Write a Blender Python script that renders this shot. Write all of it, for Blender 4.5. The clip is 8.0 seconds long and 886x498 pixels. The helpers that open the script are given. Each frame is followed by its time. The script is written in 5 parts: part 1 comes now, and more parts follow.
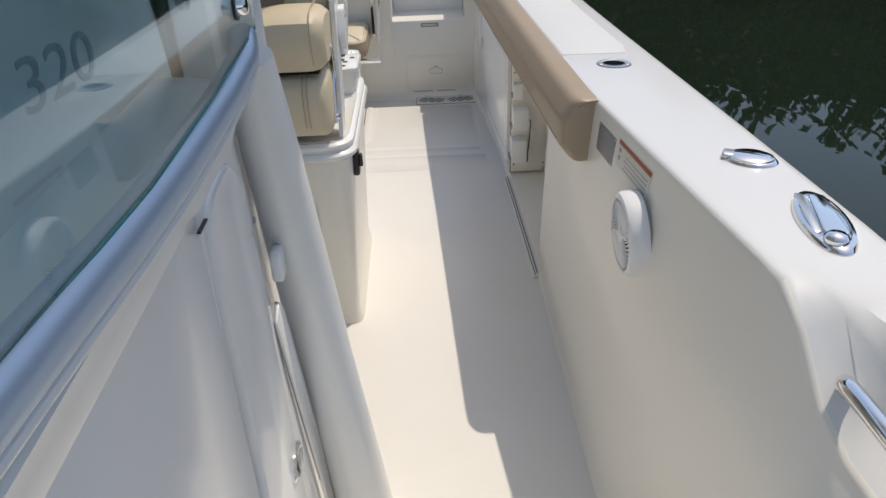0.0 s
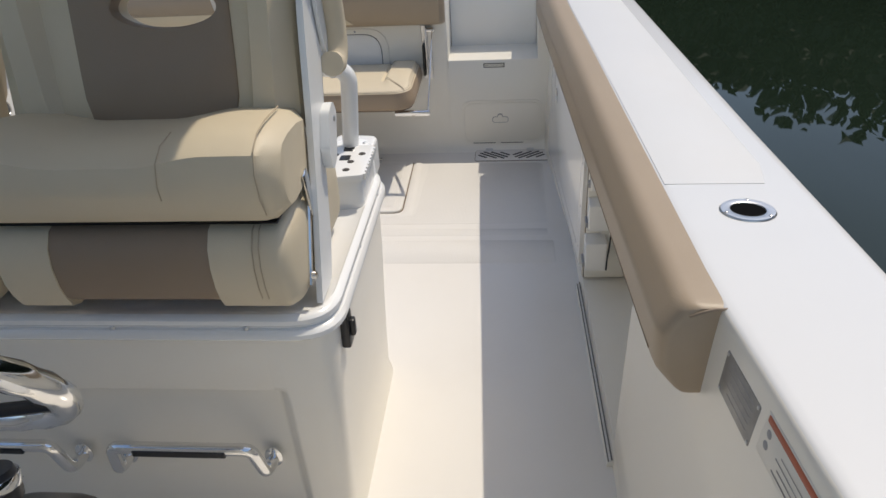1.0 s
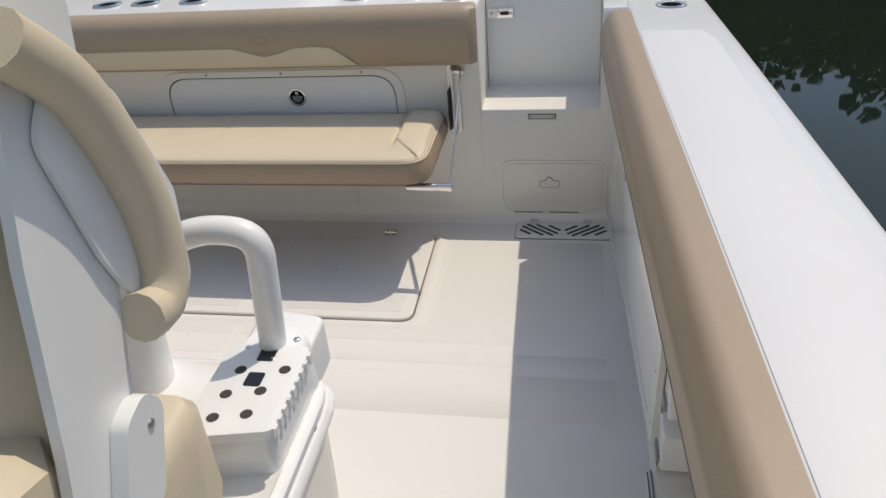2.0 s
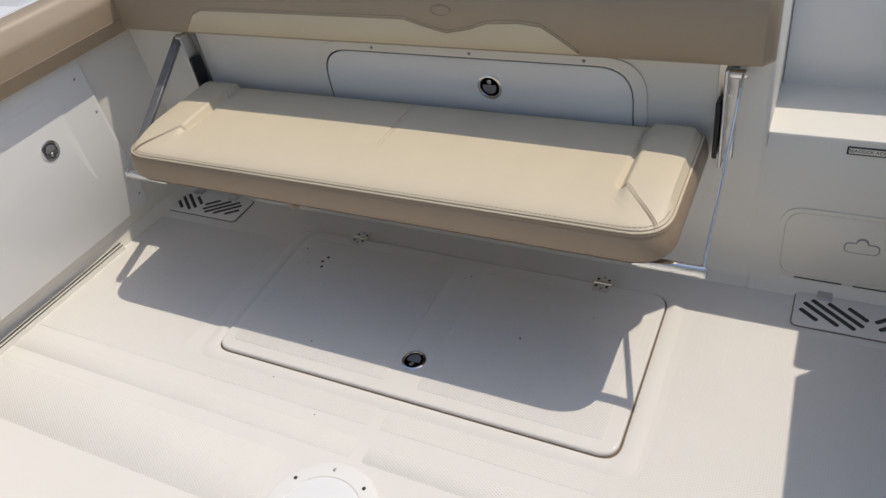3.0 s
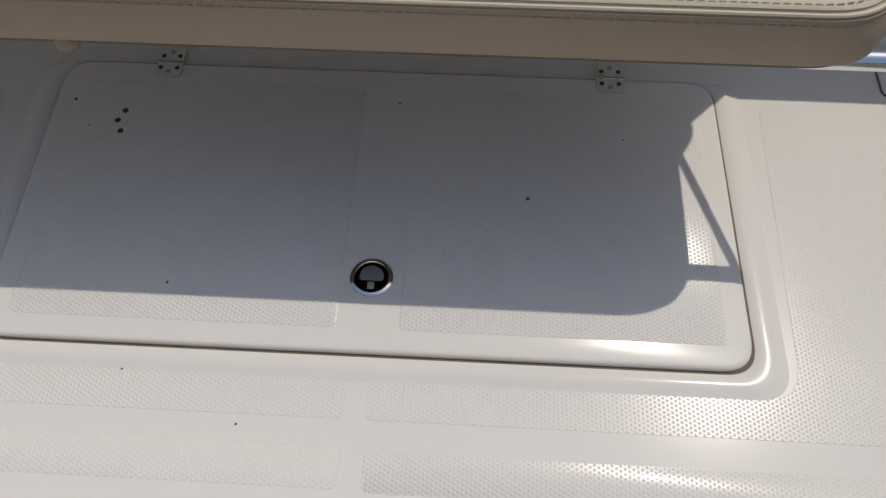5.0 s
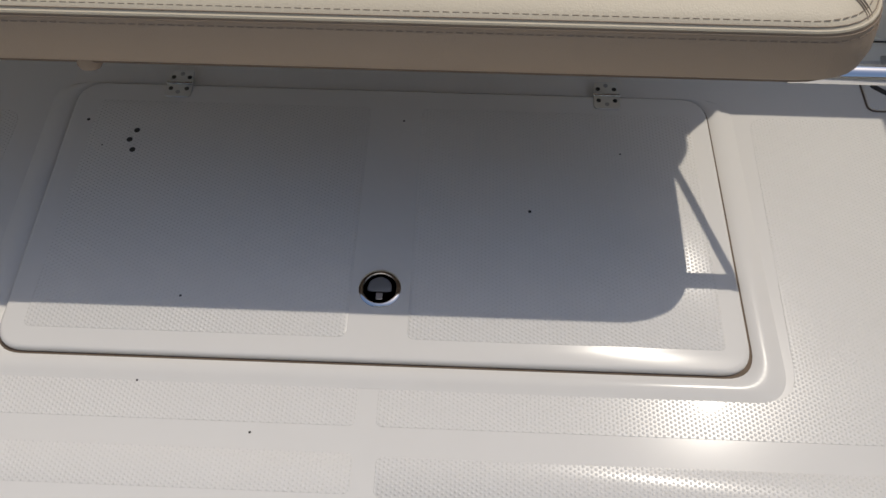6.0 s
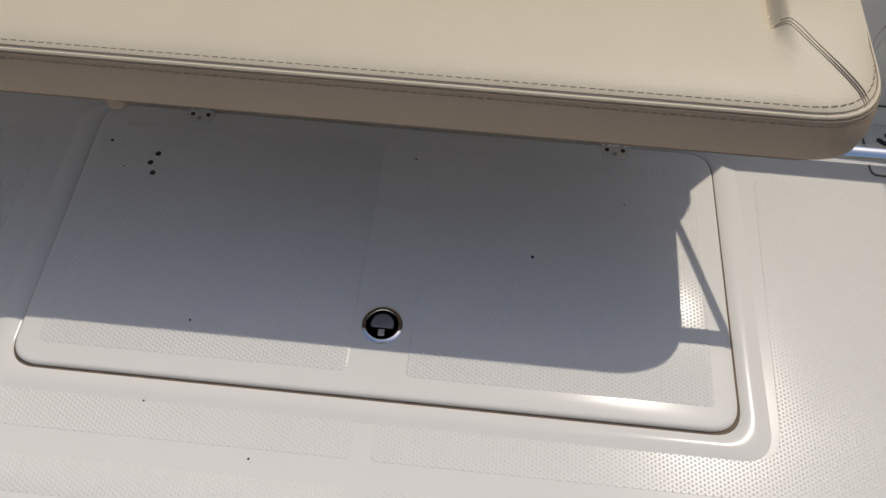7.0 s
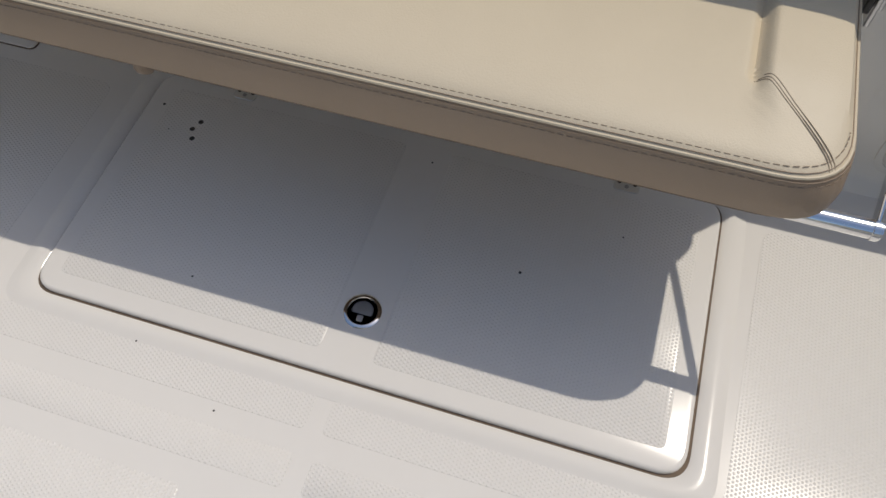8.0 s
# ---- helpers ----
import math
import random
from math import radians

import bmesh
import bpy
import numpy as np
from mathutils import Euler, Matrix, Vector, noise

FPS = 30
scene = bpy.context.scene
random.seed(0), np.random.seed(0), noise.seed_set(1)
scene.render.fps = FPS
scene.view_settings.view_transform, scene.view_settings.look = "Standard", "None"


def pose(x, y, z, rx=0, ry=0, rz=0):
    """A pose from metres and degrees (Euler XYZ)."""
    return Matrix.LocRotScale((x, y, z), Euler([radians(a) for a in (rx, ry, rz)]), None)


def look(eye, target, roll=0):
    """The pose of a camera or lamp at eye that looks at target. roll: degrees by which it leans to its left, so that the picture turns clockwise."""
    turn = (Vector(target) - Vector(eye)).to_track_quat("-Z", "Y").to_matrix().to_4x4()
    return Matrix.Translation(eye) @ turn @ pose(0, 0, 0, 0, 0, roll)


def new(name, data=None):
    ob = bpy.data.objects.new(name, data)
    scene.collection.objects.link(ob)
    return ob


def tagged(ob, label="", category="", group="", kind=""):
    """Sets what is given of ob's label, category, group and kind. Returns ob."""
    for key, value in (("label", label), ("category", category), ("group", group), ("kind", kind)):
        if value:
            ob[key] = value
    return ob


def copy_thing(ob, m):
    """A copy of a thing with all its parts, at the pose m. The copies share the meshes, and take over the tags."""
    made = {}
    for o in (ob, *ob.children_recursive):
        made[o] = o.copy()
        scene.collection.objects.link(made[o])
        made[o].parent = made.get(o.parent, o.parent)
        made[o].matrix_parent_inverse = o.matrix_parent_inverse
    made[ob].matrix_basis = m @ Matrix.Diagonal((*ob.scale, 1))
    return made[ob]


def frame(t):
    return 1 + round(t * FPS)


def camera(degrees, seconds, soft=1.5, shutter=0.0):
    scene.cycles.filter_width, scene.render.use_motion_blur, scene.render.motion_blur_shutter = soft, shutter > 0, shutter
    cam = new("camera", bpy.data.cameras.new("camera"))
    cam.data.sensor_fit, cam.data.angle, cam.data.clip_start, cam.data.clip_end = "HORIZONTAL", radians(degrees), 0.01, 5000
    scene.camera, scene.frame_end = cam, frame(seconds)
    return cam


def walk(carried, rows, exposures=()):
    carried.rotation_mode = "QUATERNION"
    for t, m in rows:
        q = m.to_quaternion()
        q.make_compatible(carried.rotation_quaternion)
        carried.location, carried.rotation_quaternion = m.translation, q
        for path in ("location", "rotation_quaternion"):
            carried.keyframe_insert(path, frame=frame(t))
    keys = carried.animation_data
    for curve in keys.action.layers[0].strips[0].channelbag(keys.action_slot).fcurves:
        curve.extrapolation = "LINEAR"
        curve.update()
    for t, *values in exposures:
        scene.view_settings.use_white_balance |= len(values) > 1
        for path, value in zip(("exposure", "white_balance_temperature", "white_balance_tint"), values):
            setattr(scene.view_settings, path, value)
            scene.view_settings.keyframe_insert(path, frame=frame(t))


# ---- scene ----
cam = camera(60.6, 8.0)
PATH = [
    (0, (0.874, -3.696, 1.460), (0.896, -1.973, 0.444), -2.3),
    (0.2, (0.895, -3.509, 1.455), (0.834, -1.785, 0.444), -3.5),
    (0.5, (0.909, -3.263, 1.459), (0.784, -1.548, 0.438), -4.3),
    (0.8, (0.958, -3.017, 1.450), (0.805, -1.308, 0.421), -3.4),
    (1, (0.995, -2.821, 1.466), (0.805, -1.117, 0.435), -3.6),
    (1.2, (1.006, -2.646, 1.490), (0.757, -0.951, 0.457), -4.7),
    (2.3, (1.038, -1.617, 1.417), (0.593, 0.009, 0.341), -4.8),
    (2.5, (0.990, -1.429, 1.432), (0.429, 0.162, 0.359), -4.8),
    (2.7, (0.915, -1.281, 1.413), (0.213, 0.238, 0.321), -5.3),
    (2.9, (0.836, -1.111, 1.398), (0.021, 0.284, 0.219), -7.6),
    (3, (0.800, -1.027, 1.388), (-0.038, 0.284, 0.131), -11.4),
    (3.2, (0.739, -0.885, 1.369), (-0.104, 0.272, -0.027), -16.9),
    (3.5, (0.624, -0.667, 1.329), (-0.106, 0.350, -0.231), -15.2),
    (4, (0.454, -0.513, 1.229), (-0.126, 0.352, -0.478), -15.6),
    (4.5, (0.213, -0.481, 1.027), (-0.046, 0.467, -0.715), -9.0),
    (4.7, (0.165, -0.480, 0.985), (0.083, 0.471, -0.773), -0.6),
    (5.8, (0.112, -0.509, 1.019), (0.064, 0.492, -0.712), -0.8),
    (6, (0.112, -0.515, 1.013), (0.069, 0.495, -0.712), -0.2),
    (6.5, (0.103, -0.514, 1.021), (0.041, 0.472, -0.718), 0.3),
    (7, (0.121, -0.483, 1.073), (0.047, 0.534, -0.648), 1.7),
    (7.5, (0.211, -0.460, 1.076), (0.013, 0.546, -0.641), 1.6),
    (8, (0.295, -0.483, 1.110), (-0.032, 0.503, -0.599), -1.0),
]
walk(cam, [(t, look(eye, target, roll)) for t, eye, target, roll in PATH],
     exposures=((0, 0.23, 7150, 10), (1, 0.20, 7150, 10), (2.6, 0.12, 7050, 10), (3.4, 0.06, 6850, 10), (4.5, -0.24, 6800, 10), (6.2, -0.29, 6800, 10), (7.4, -0.16, 6850, 10), (8, -0.14, 6850, 10)))
# ---- end of walk ----

# ---- world, sun ----
SUN_WAY = Vector((0.350, 0.362, 1.0)).normalized()      # from the boat towards the sun
world = bpy.data.worlds.new("sky")
scene.world = world
world.use_nodes = True
wn = world.node_tree
sky = wn.nodes.new("ShaderNodeTexSky")
sky.sky_type = "NISHITA"
sky.sun_disc = False
sky.sun_elevation = math.asin(SUN_WAY.z)
sky.sun_rotation = math.atan2(SUN_WAY.x, SUN_WAY.y)
wn.links.new(sky.outputs[0], wn.nodes["Background"].inputs[0])
wn.nodes["Background"].inputs[1].default_value = 0.15
sun = new("sun", bpy.data.lights.new("sun", "SUN"))
sun.data.energy, sun.data.angle, sun.data.color = 2.15, radians(0.55), (1.0, 0.95, 0.87)
sun.matrix_world = look(SUN_WAY * 30, (0, 0, 0))
scene.view_settings.exposure = 0.0


# ---- materials ----
def material(name, colour, rough=0.5, metal=0.0, spread=0.06, scale=6.0, bump=0.0, bump_scale=200.0, coat=0.0, stain=None, stain_amount=0.0, stain_scale=2.0):
    """Principled surface with two scales of colour variation, optional stains and fine relief."""
    m = bpy.data.materials.new(name)
    m.use_nodes = True
    nt = m.node_tree
    p = nt.nodes["Principled BSDF"]
    p.inputs["Roughness"].default_value, p.inputs["Metallic"].default_value = rough, metal
    p.inputs["Coat Weight"].default_value = coat
    p.inputs["Coat Roughness"].default_value = 0.08
    tc = nt.nodes.new("ShaderNodeTexCoord")
    n1 = nt.nodes.new("ShaderNodeTexNoise")
    n1.inputs["Scale"].default_value, n1.inputs["Detail"].default_value = scale, 5
    nt.links.new(tc.outputs["Object"], n1.inputs["Vector"])
    mix = nt.nodes.new("ShaderNodeMix")
    mix.data_type = "RGBA"
    lo = [c * (1 - spread) for c in colour]
    hi = [min(1.0, c * (1 + spread)) for c in colour]
    mix.inputs[6].default_value, mix.inputs[7].default_value = (*lo, 1), (*hi, 1)
    nt.links.new(n1.outputs["Fac"], mix.inputs[0])
    out = mix.outputs[2]
    if stain:
        n2 = nt.nodes.new("ShaderNodeTexNoise")
        n2.inputs["Scale"].default_value, n2.inputs["Detail"].default_value, n2.inputs["Roughness"].default_value = stain_scale, 8, 0.65
        nt.links.new(tc.outputs["Object"], n2.inputs["Vector"])
        ramp = nt.nodes.new("ShaderNodeMapRange")
        ramp.inputs[1].default_value, ramp.inputs[2].default_value, ramp.inputs[4].default_value = 0.52, 0.75, stain_amount
        nt.links.new(n2.outputs["Fac"], ramp.inputs[0])
        mx = nt.nodes.new("ShaderNodeMix")
        mx.data_type = "RGBA"
        nt.links.new(ramp.outputs[0], mx.inputs[0])
        nt.links.new(out, mx.inputs[6])
        mx.inputs[7].default_value = (*stain, 1)
        out = mx.outputs[2]
        rr = nt.nodes.new("ShaderNodeMapRange")
        rr.inputs[3].default_value, rr.inputs[4].default_value = rough, min(1.0, rough + 0.15)
        nt.links.new(n2.outputs["Fac"], rr.inputs[0])
        nt.links.new(rr.outputs[0], p.inputs["Roughness"])
    nt.links.new(out, p.inputs["Base Color"])
    if bump:
        nb = nt.nodes.new("ShaderNodeTexNoise")
        nb.inputs["Scale"].default_value, nb.inputs["Detail"].default_value = bump_scale, 4
        nt.links.new(tc.outputs["Object"], nb.inputs["Vector"])
        b = nt.nodes.new("ShaderNodeBump")
        b.inputs["Strength"].default_value, b.inputs["Distance"].default_value = bump, 0.002
        nt.links.new(nb.outputs["Fac"], b.inputs["Height"])
        nt.links.new(b.outputs[0], p.inputs["Normal"])
    return m


def nonskid(name, colour, pitch, depth, rough):
    """Moulded deck tread: staggered rows of small raised dots over the gelcoat."""
    m = material(name, colour, rough, spread=0.03, scale=3.0, coat=0.02, stain=(0.68, 0.635, 0.575), stain_amount=0.16, stain_scale=2.4)
    nt = m.node_tree
    p = nt.nodes["Principled BSDF"]
    tc = nt.nodes.new("ShaderNodeTexCoord")
    s = nt.nodes.new("ShaderNodeSeparateXYZ")
    nt.links.new(tc.outputs["Object"], s.inputs[0])

    def op(kind, a, b=None):
        n = nt.nodes.new("ShaderNodeMath")
        n.operation = kind
        for i, v in enumerate((a, b)):
            if v is None:
                continue
            if isinstance(v, (int, float)):
                n.inputs[i].default_value = v
            else:
                nt.links.new(v, n.inputs[i])
        return n.outputs[0]
    k = 2 * math.pi / pitch
    c1 = op("COSINE", op("MULTIPLY", s.outputs[0], k))
    c2 = op("COSINE", op("ADD", op("MULTIPLY", s.outputs[0], k * 0.5), op("MULTIPLY", s.outputs[1], k * 0.866)))
    c3 = op("COSINE", op("SUBTRACT", op("MULTIPLY", s.outputs[0], k * 0.5), op("MULTIPLY", s.outputs[1], k * 0.866)))
    h = op("MAXIMUM", op("ADD", op("ADD", c1, c2), c3), 0.0)
    b = nt.nodes.new("ShaderNodeBump")
    b.inputs["Strength"].default_value, b.inputs["Distance"].default_value = 1.0, depth
    nt.links.new(h, b.inputs["Height"])
    nt.links.new(b.outputs[0], p.inputs["Normal"])
    return m


GEL = material("cream_gelcoat", (0.83, 0.795, 0.715), 0.30, spread=0.03, scale=2.5, coat=0.3, stain=(0.70, 0.645, 0.55), stain_amount=0.15, stain_scale=1.6, bump=0.05, bump_scale=14)
WHITE = material("white_gelcoat", (0.84, 0.83, 0.80), 0.22, spread=0.02, scale=3, coat=0.4, bump=0.04, bump_scale=14)
GUNW = material("gunwale_gelcoat", (0.73, 0.725, 0.71), 0.26, spread=0.03, scale=3, coat=0.3, bump=0.04, bump_scale=14)
DECK = material("deck_gelcoat", (0.775, 0.748, 0.705), 0.08, spread=0.03, scale=3, coat=0.02, stain=(0.68, 0.635, 0.575), stain_amount=0.16, stain_scale=2.4)
TREAD = nonskid("deck_tread", (0.775, 0.748, 0.705), 0.0056, 0.00022, 0.13)
TREADW = nonskid("white_deck_tread", (0.73, 0.725, 0.71), 0.0080, 0.00004, 0.34)
TAN = material("tan_vinyl", (0.385, 0.298, 0.208), 0.42, spread=0.05, scale=8, bump=0.22, bump_scale=420)
CREAM = material("cream_vinyl", (0.66, 0.565, 0.41), 0.42, spread=0.05, scale=7, bump=0.22, bump_scale=420, stain=(0.60, 0.505, 0.36), stain_amount=0.25, stain_scale=4)
BROWN = material("brown_vinyl", (0.29, 0.215, 0.15), 0.5, spread=0.06, scale=8, bump=0.25, bump_scale=420)
THREAD = material("tan_thread", (0.50, 0.40, 0.28), 0.7, bump=0.2)
STEEL = material("polished_steel", (0.80, 0.80, 0.80), 0.09, 1.0, spread=0.03, scale=20, bump=0.02, bump_scale=60)
STEELB = material("brushed_steel", (0.62, 0.62, 0.62), 0.32, 1.0, spread=0.08, scale=40, bump=0.1, bump_scale=300)
ALU = material("anodised_aluminium", (0.50, 0.60, 0.72), 0.34, 0.35, spread=0.04, scale=12, bump=0.05)
POWDER = material("white_powder_coat", (0.84, 0.84, 0.82), 0.3, spread=0.02, scale=5, bump=0.06, bump_scale=250, coat=0.2)
BLACK = material("black_plastic", (0.012, 0.012, 0.013), 0.35, spread=0.2, scale=20, bump=0.1)
DECK.node_tree.nodes["Principled BSDF"].inputs["Specular IOR Level"].default_value = 0.12
TREAD.node_tree.nodes["Principled BSDF"].inputs["Specular IOR Level"].default_value = 0.20
GAP = material("dark_gap", (0.05, 0.045, 0.04), 0.8, spread=0.2, scale=30)
BOXING = material("tan_boxing_vinyl", (0.35, 0.26, 0.178), 0.45, spread=0.05, scale=8, bump=0.22, bump_scale=420)
DATA = material("etched_plate", (0.30, 0.30, 0.30), 0.4, 0.6, spread=0.2, scale=60)
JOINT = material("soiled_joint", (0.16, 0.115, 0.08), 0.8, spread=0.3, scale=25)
TRACK = material("weathered_track", (0.16, 0.14, 0.12), 0.4, 0.5, spread=0.2, scale=30)
CUPM = material("dull_latch_metal", (0.20, 0.20, 0.205), 0.45, 0.1, spread=0.15, scale=50)
GREY = material("grey_plastic", (0.30, 0.30, 0.31), 0.45, spread=0.06)
VOID = material("dark_void", (0.006, 0.006, 0.006), 0.95)
VOID.node_tree.nodes["Principled BSDF"].inputs["Specular IOR Level"].default_value = 0.05
SPEAK = material("white_plastic", (0.82, 0.82, 0.82), 0.4, spread=0.02)


# ---- mesh helpers ----
ORIGIN = {}


def thing(name, place, label, category, group="", kind=""):
    ob = new(name)
    ob.empty_display_size = 0.05
    ob.location = place
    ORIGIN[ob] = Vector(place)
    return tagged(ob, label, category, group, kind)


def mesh_from(name, bm, mat, smooth=True):
    bmesh.ops.recalc_face_normals(bm, faces=bm.faces)
    me = bpy.data.meshes.new(name)
    bm.to_mesh(me)
    bm.free()
    me.materials.append(mat)
    if smooth:
        for p in me.polygons:
            p.use_smooth = True
        me.set_sharp_from_angle(angle=radians(38))
    return me


def part(name, bm, mat, parent, label="", smooth=True):
    """One mesh, given in world metres, linked under a thing or a part."""
    o = ORIGIN[parent]
    bmesh.ops.translate(bm, verts=bm.verts, vec=-o)
    ob = new(name, mesh_from(name, bm, mat, smooth))
    ob.parent = parent
    ORIGIN[ob] = o
    if label:
        ob["label"] = label
    return ob


def setting(name, bm, mat, label, category, smooth=True, place=(0, 0, 0)):
    bmesh.ops.translate(bm, verts=bm.verts, vec=-Vector(place))
    ob = new(name, mesh_from(name, bm, mat, smooth))
    ob.location = place
    ORIGIN[ob] = Vector(place)
    return tagged(ob, label, category, "", "structure")


def B():
    return bmesh.new()


def put(bm, geom_verts, m):
    bmesh.ops.transform(bm, matrix=m, verts=geom_verts)


def box(bm, x0, x1, y0, y1, z0, z1, bev=0.0, seg=2, m=None):
    vs = [bm.verts.new((x, y, z)) for z in (z0, z1) for x, y in ((x0, y0), (x1, y0), (x1, y1), (x0, y1))]
    fs = [bm.faces.new([vs[i] for i in f]) for f in ((3, 2, 1, 0), (4, 5, 6, 7), (0, 1, 5, 4), (1, 2, 6, 5), (2, 3, 7, 6), (3, 0, 4, 7))]
    if bev:
        es = {e for f in fs for e in f.edges}
        r = bmesh.ops.bevel(bm, geom=list(es), offset=bev, segments=seg, profile=0.5, affect="EDGES")
        vs = list({v for f in r["faces"] for v in f.verts} | {v for v in vs if v.is_valid})
    if m is not None:
        put(bm, vs, m)
    return bm


def rounded(pts, r, seg=5):
    """A polygon with its corners rounded; r is one radius or one for each corner."""
    out = []
    n = len(pts)
    for i in range(n):
        p, a, b = Vector(pts[i]), Vector(pts[i - 1]), Vector(pts[(i + 1) % n])
        ri = r[i] if isinstance(r, (list, tuple)) else r
        if ri <= 0:
            out.append(p)
            continue
        u, v = (a - p).normalized(), (b - p).normalized()
        ang = u.angle(v)
        d = min(ri / math.tan(ang / 2), (a - p).length * 0.49, (b - p).length * 0.49)
        s, e = p + u * d, p + v * d
        for k in range(seg + 1):
            t = k / seg
            out.append((1 - t) ** 2 * s + 2 * t * (1 - t) * p + t ** 2 * e)
    return [(q.x, q.y) for q in out]


def rect(x0, x1, y0, y1, r, seg=5):
    return rounded([(x0, y0), (x1, y0), (x1, y1), (x0, y1)], r, seg)


def inset(pts, d):
    c = Vector((sum(p[0] for p in pts) / len(pts), sum(p[1] for p in pts) / len(pts)))
    w = max(p[0] for p in pts) - min(p[0] for p in pts)
    h = max(p[1] for p in pts) - min(p[1] for p in pts)
    return [(c.x + (p[0] - c.x) * (1 - 2 * d / w), c.y + (p[1] - c.y) * (1 - 2 * d / h)) for p in pts]


def rings(bm, loops, m=None, cap0=True, cap1=True, closed=True):
    """Skin between loops of equally many points."""
    vv = []
    for loop in loops:
        vv.append([bm.verts.new((m @ Vector(p)) if m is not None else p) for p in loop])
    n = len(vv[0])
    for a, b in zip(vv, vv[1:]):
        for i in range(n if closed else n - 1):
            j = (i + 1) % n
            bm.faces.new((a[i], a[j], b[j], b[i]))
    if cap0:
        bm.faces.new(vv[0][::-1])
    if cap1:
        bm.faces.new(vv[-1])
    return bm


def slab(bm, pts, z0, z1, bev=0.0, seg=3, m=None, low=0.0):
    """An upright prism on an outline, with a rounded upper rim (and lower rim if low)."""
    loops = []
    if low:
        loops = [[(x, y, z0 + low * (1 - math.cos(math.pi / 2 * k / seg))) for x, y in inset(pts, low * (1 - math.sin(math.pi / 2 * k / seg)))] for k in range(seg)]
        loops.append([(x, y, z0 + low) for x, y in pts])
    else:
        loops.append([(x, y, z0) for x, y in pts])
    if bev:
        for k in range(seg + 1):
            a = math.pi / 2 * k / seg
            loops.append([(x, y, z1 - bev + bev * math.sin(a)) for x, y in inset(pts, bev * (1 - math.cos(a)))])
    else:
        loops.append([(x, y, z1) for x, y in pts])
    return rings(bm, loops, m)


def frame_ring(bm, outer, inner, z0, z1, m=None):
    """A flat ring between two outlines of equally many points."""
    lo = [[(x, y, z0) for x, y in outer], [(x, y, z1) for x, y in outer], [(x, y, z1) for x, y in inner], [(x, y, z0) for x, y in inner]]
    rings(bm, lo + [lo[0]], m, False, False)
    bmesh.ops.remove_doubles(bm, verts=bm.verts, dist=1e-6)
    return bm


def smooth_path(pts, n=8):
    p = [Vector(q) for q in pts]
    out = []
    for i in range(len(p) - 1):
        a, b, c, d = p[max(i - 1, 0)], p[i], p[i + 1], p[min(i + 2, len(p) - 1)]
        for k in range(n):
            t = k / n
            out.append(0.5 * (2 * b + (c - a) * t + (2 * a - 5 * b + 4 * c - d) * t * t + (3 * b - a - 3 * c + d) * t ** 3))
    out.append(p[-1])
    return out


def bent(pts, r, n=6):
    """A polyline in space with its corners rounded."""
    p = [Vector(q) for q in pts]
    out = [p[0]]
    for a, b, c in zip(p, p[1:], p[2:]):
        d = min(r, (a - b).length * 0.49, (c - b).length * 0.49)
        s, e = b + (a - b).normalized() * d, b + (c - b).normalized() * d
        out += [(1 - k / n) ** 2 * s + 2 * (k / n) * (1 - k / n) * b + (k / n) ** 2 * e for k in range(n + 1)]
    return out + [p[-1]]


def tube(bm, pts, r, seg=12, up=Vector((0, 0, 1)), flat=1.0, caps=True):
    """A pipe along a path; flat squeezes it along its second axis."""
    p = [Vector(q) for q in pts]
    loops, side = [], None
    for i, q in enumerate(p):
        d = (p[min(i + 1, len(p) - 1)] - p[max(i - 1, 0)]).normalized()
        if side is None:
            side = d.cross(up if abs(d.dot(up)) < 0.95 else Vector((0, 1, 0))).normalized()
        side = (side - d * side.dot(d)).normalized()
        top = side.cross(d)
        ri = r[i] if isinstance(r, (list, tuple)) else r
        loops.append([q + side * (ri * math.cos(2 * math.pi * k / seg)) + top * (ri * flat * math.sin(2 * math.pi * k / seg)) for k in range(seg)])
    return rings(bm, loops, None, caps, caps)


def lathe(bm, prof, m=None, seg=24, sx=1.0, sy=1.0):
    """A profile of (radius, height) turned about the z axis of m."""
    loops = [[(r * sx * math.cos(2 * math.pi * k / seg), r * sy * math.sin(2 * math.pi * k / seg), z) for k in range(seg)] for r, z in prof]
    return rings(bm, loops, m, prof[0][0] > 1e-4, prof[-1][0] > 1e-4) if prof[0][0] > 1e-4 else rings(bm, loops, m, False, prof[-1][0] > 1e-4)


def axis(place, way, spin=0.0):
    """A frame at place whose z points along way."""
    return Matrix.Translation(place) @ Vector(way).to_track_quat("Z", "Y").to_matrix().to_4x4() @ Matrix.Rotation(spin, 4, "Z")


def screw(parent, place, way, r=0.005, name="screw", mat=None):
    bm = lathe(B(), [(r, -0.001), (r, 0.0004), (r * 0.75, r * 0.35), (r * 0.3, r * 0.45)], axis(place, way), 10)
    return part(name, bm, mat or STEELB, parent)


# ---- setting: deck, walls, gunwales, transom ----
def shear(y):
    """Height of the gunwale's top."""
    return 0.777 - 0.019 * y


def curve(table, y):
    for (y0, v0), (y1, v1) in zip(table, table[1:]):
        if y <= y1:
            t = (y - y0) / (y1 - y0)
            return v0 + (v1 - v0) * t
    return table[-1][1]


def ease(a, b, v):
    t = min(1.0, max(0.0, (v - a) / (b - a)))
    return t * t * (3 - 2 * t)


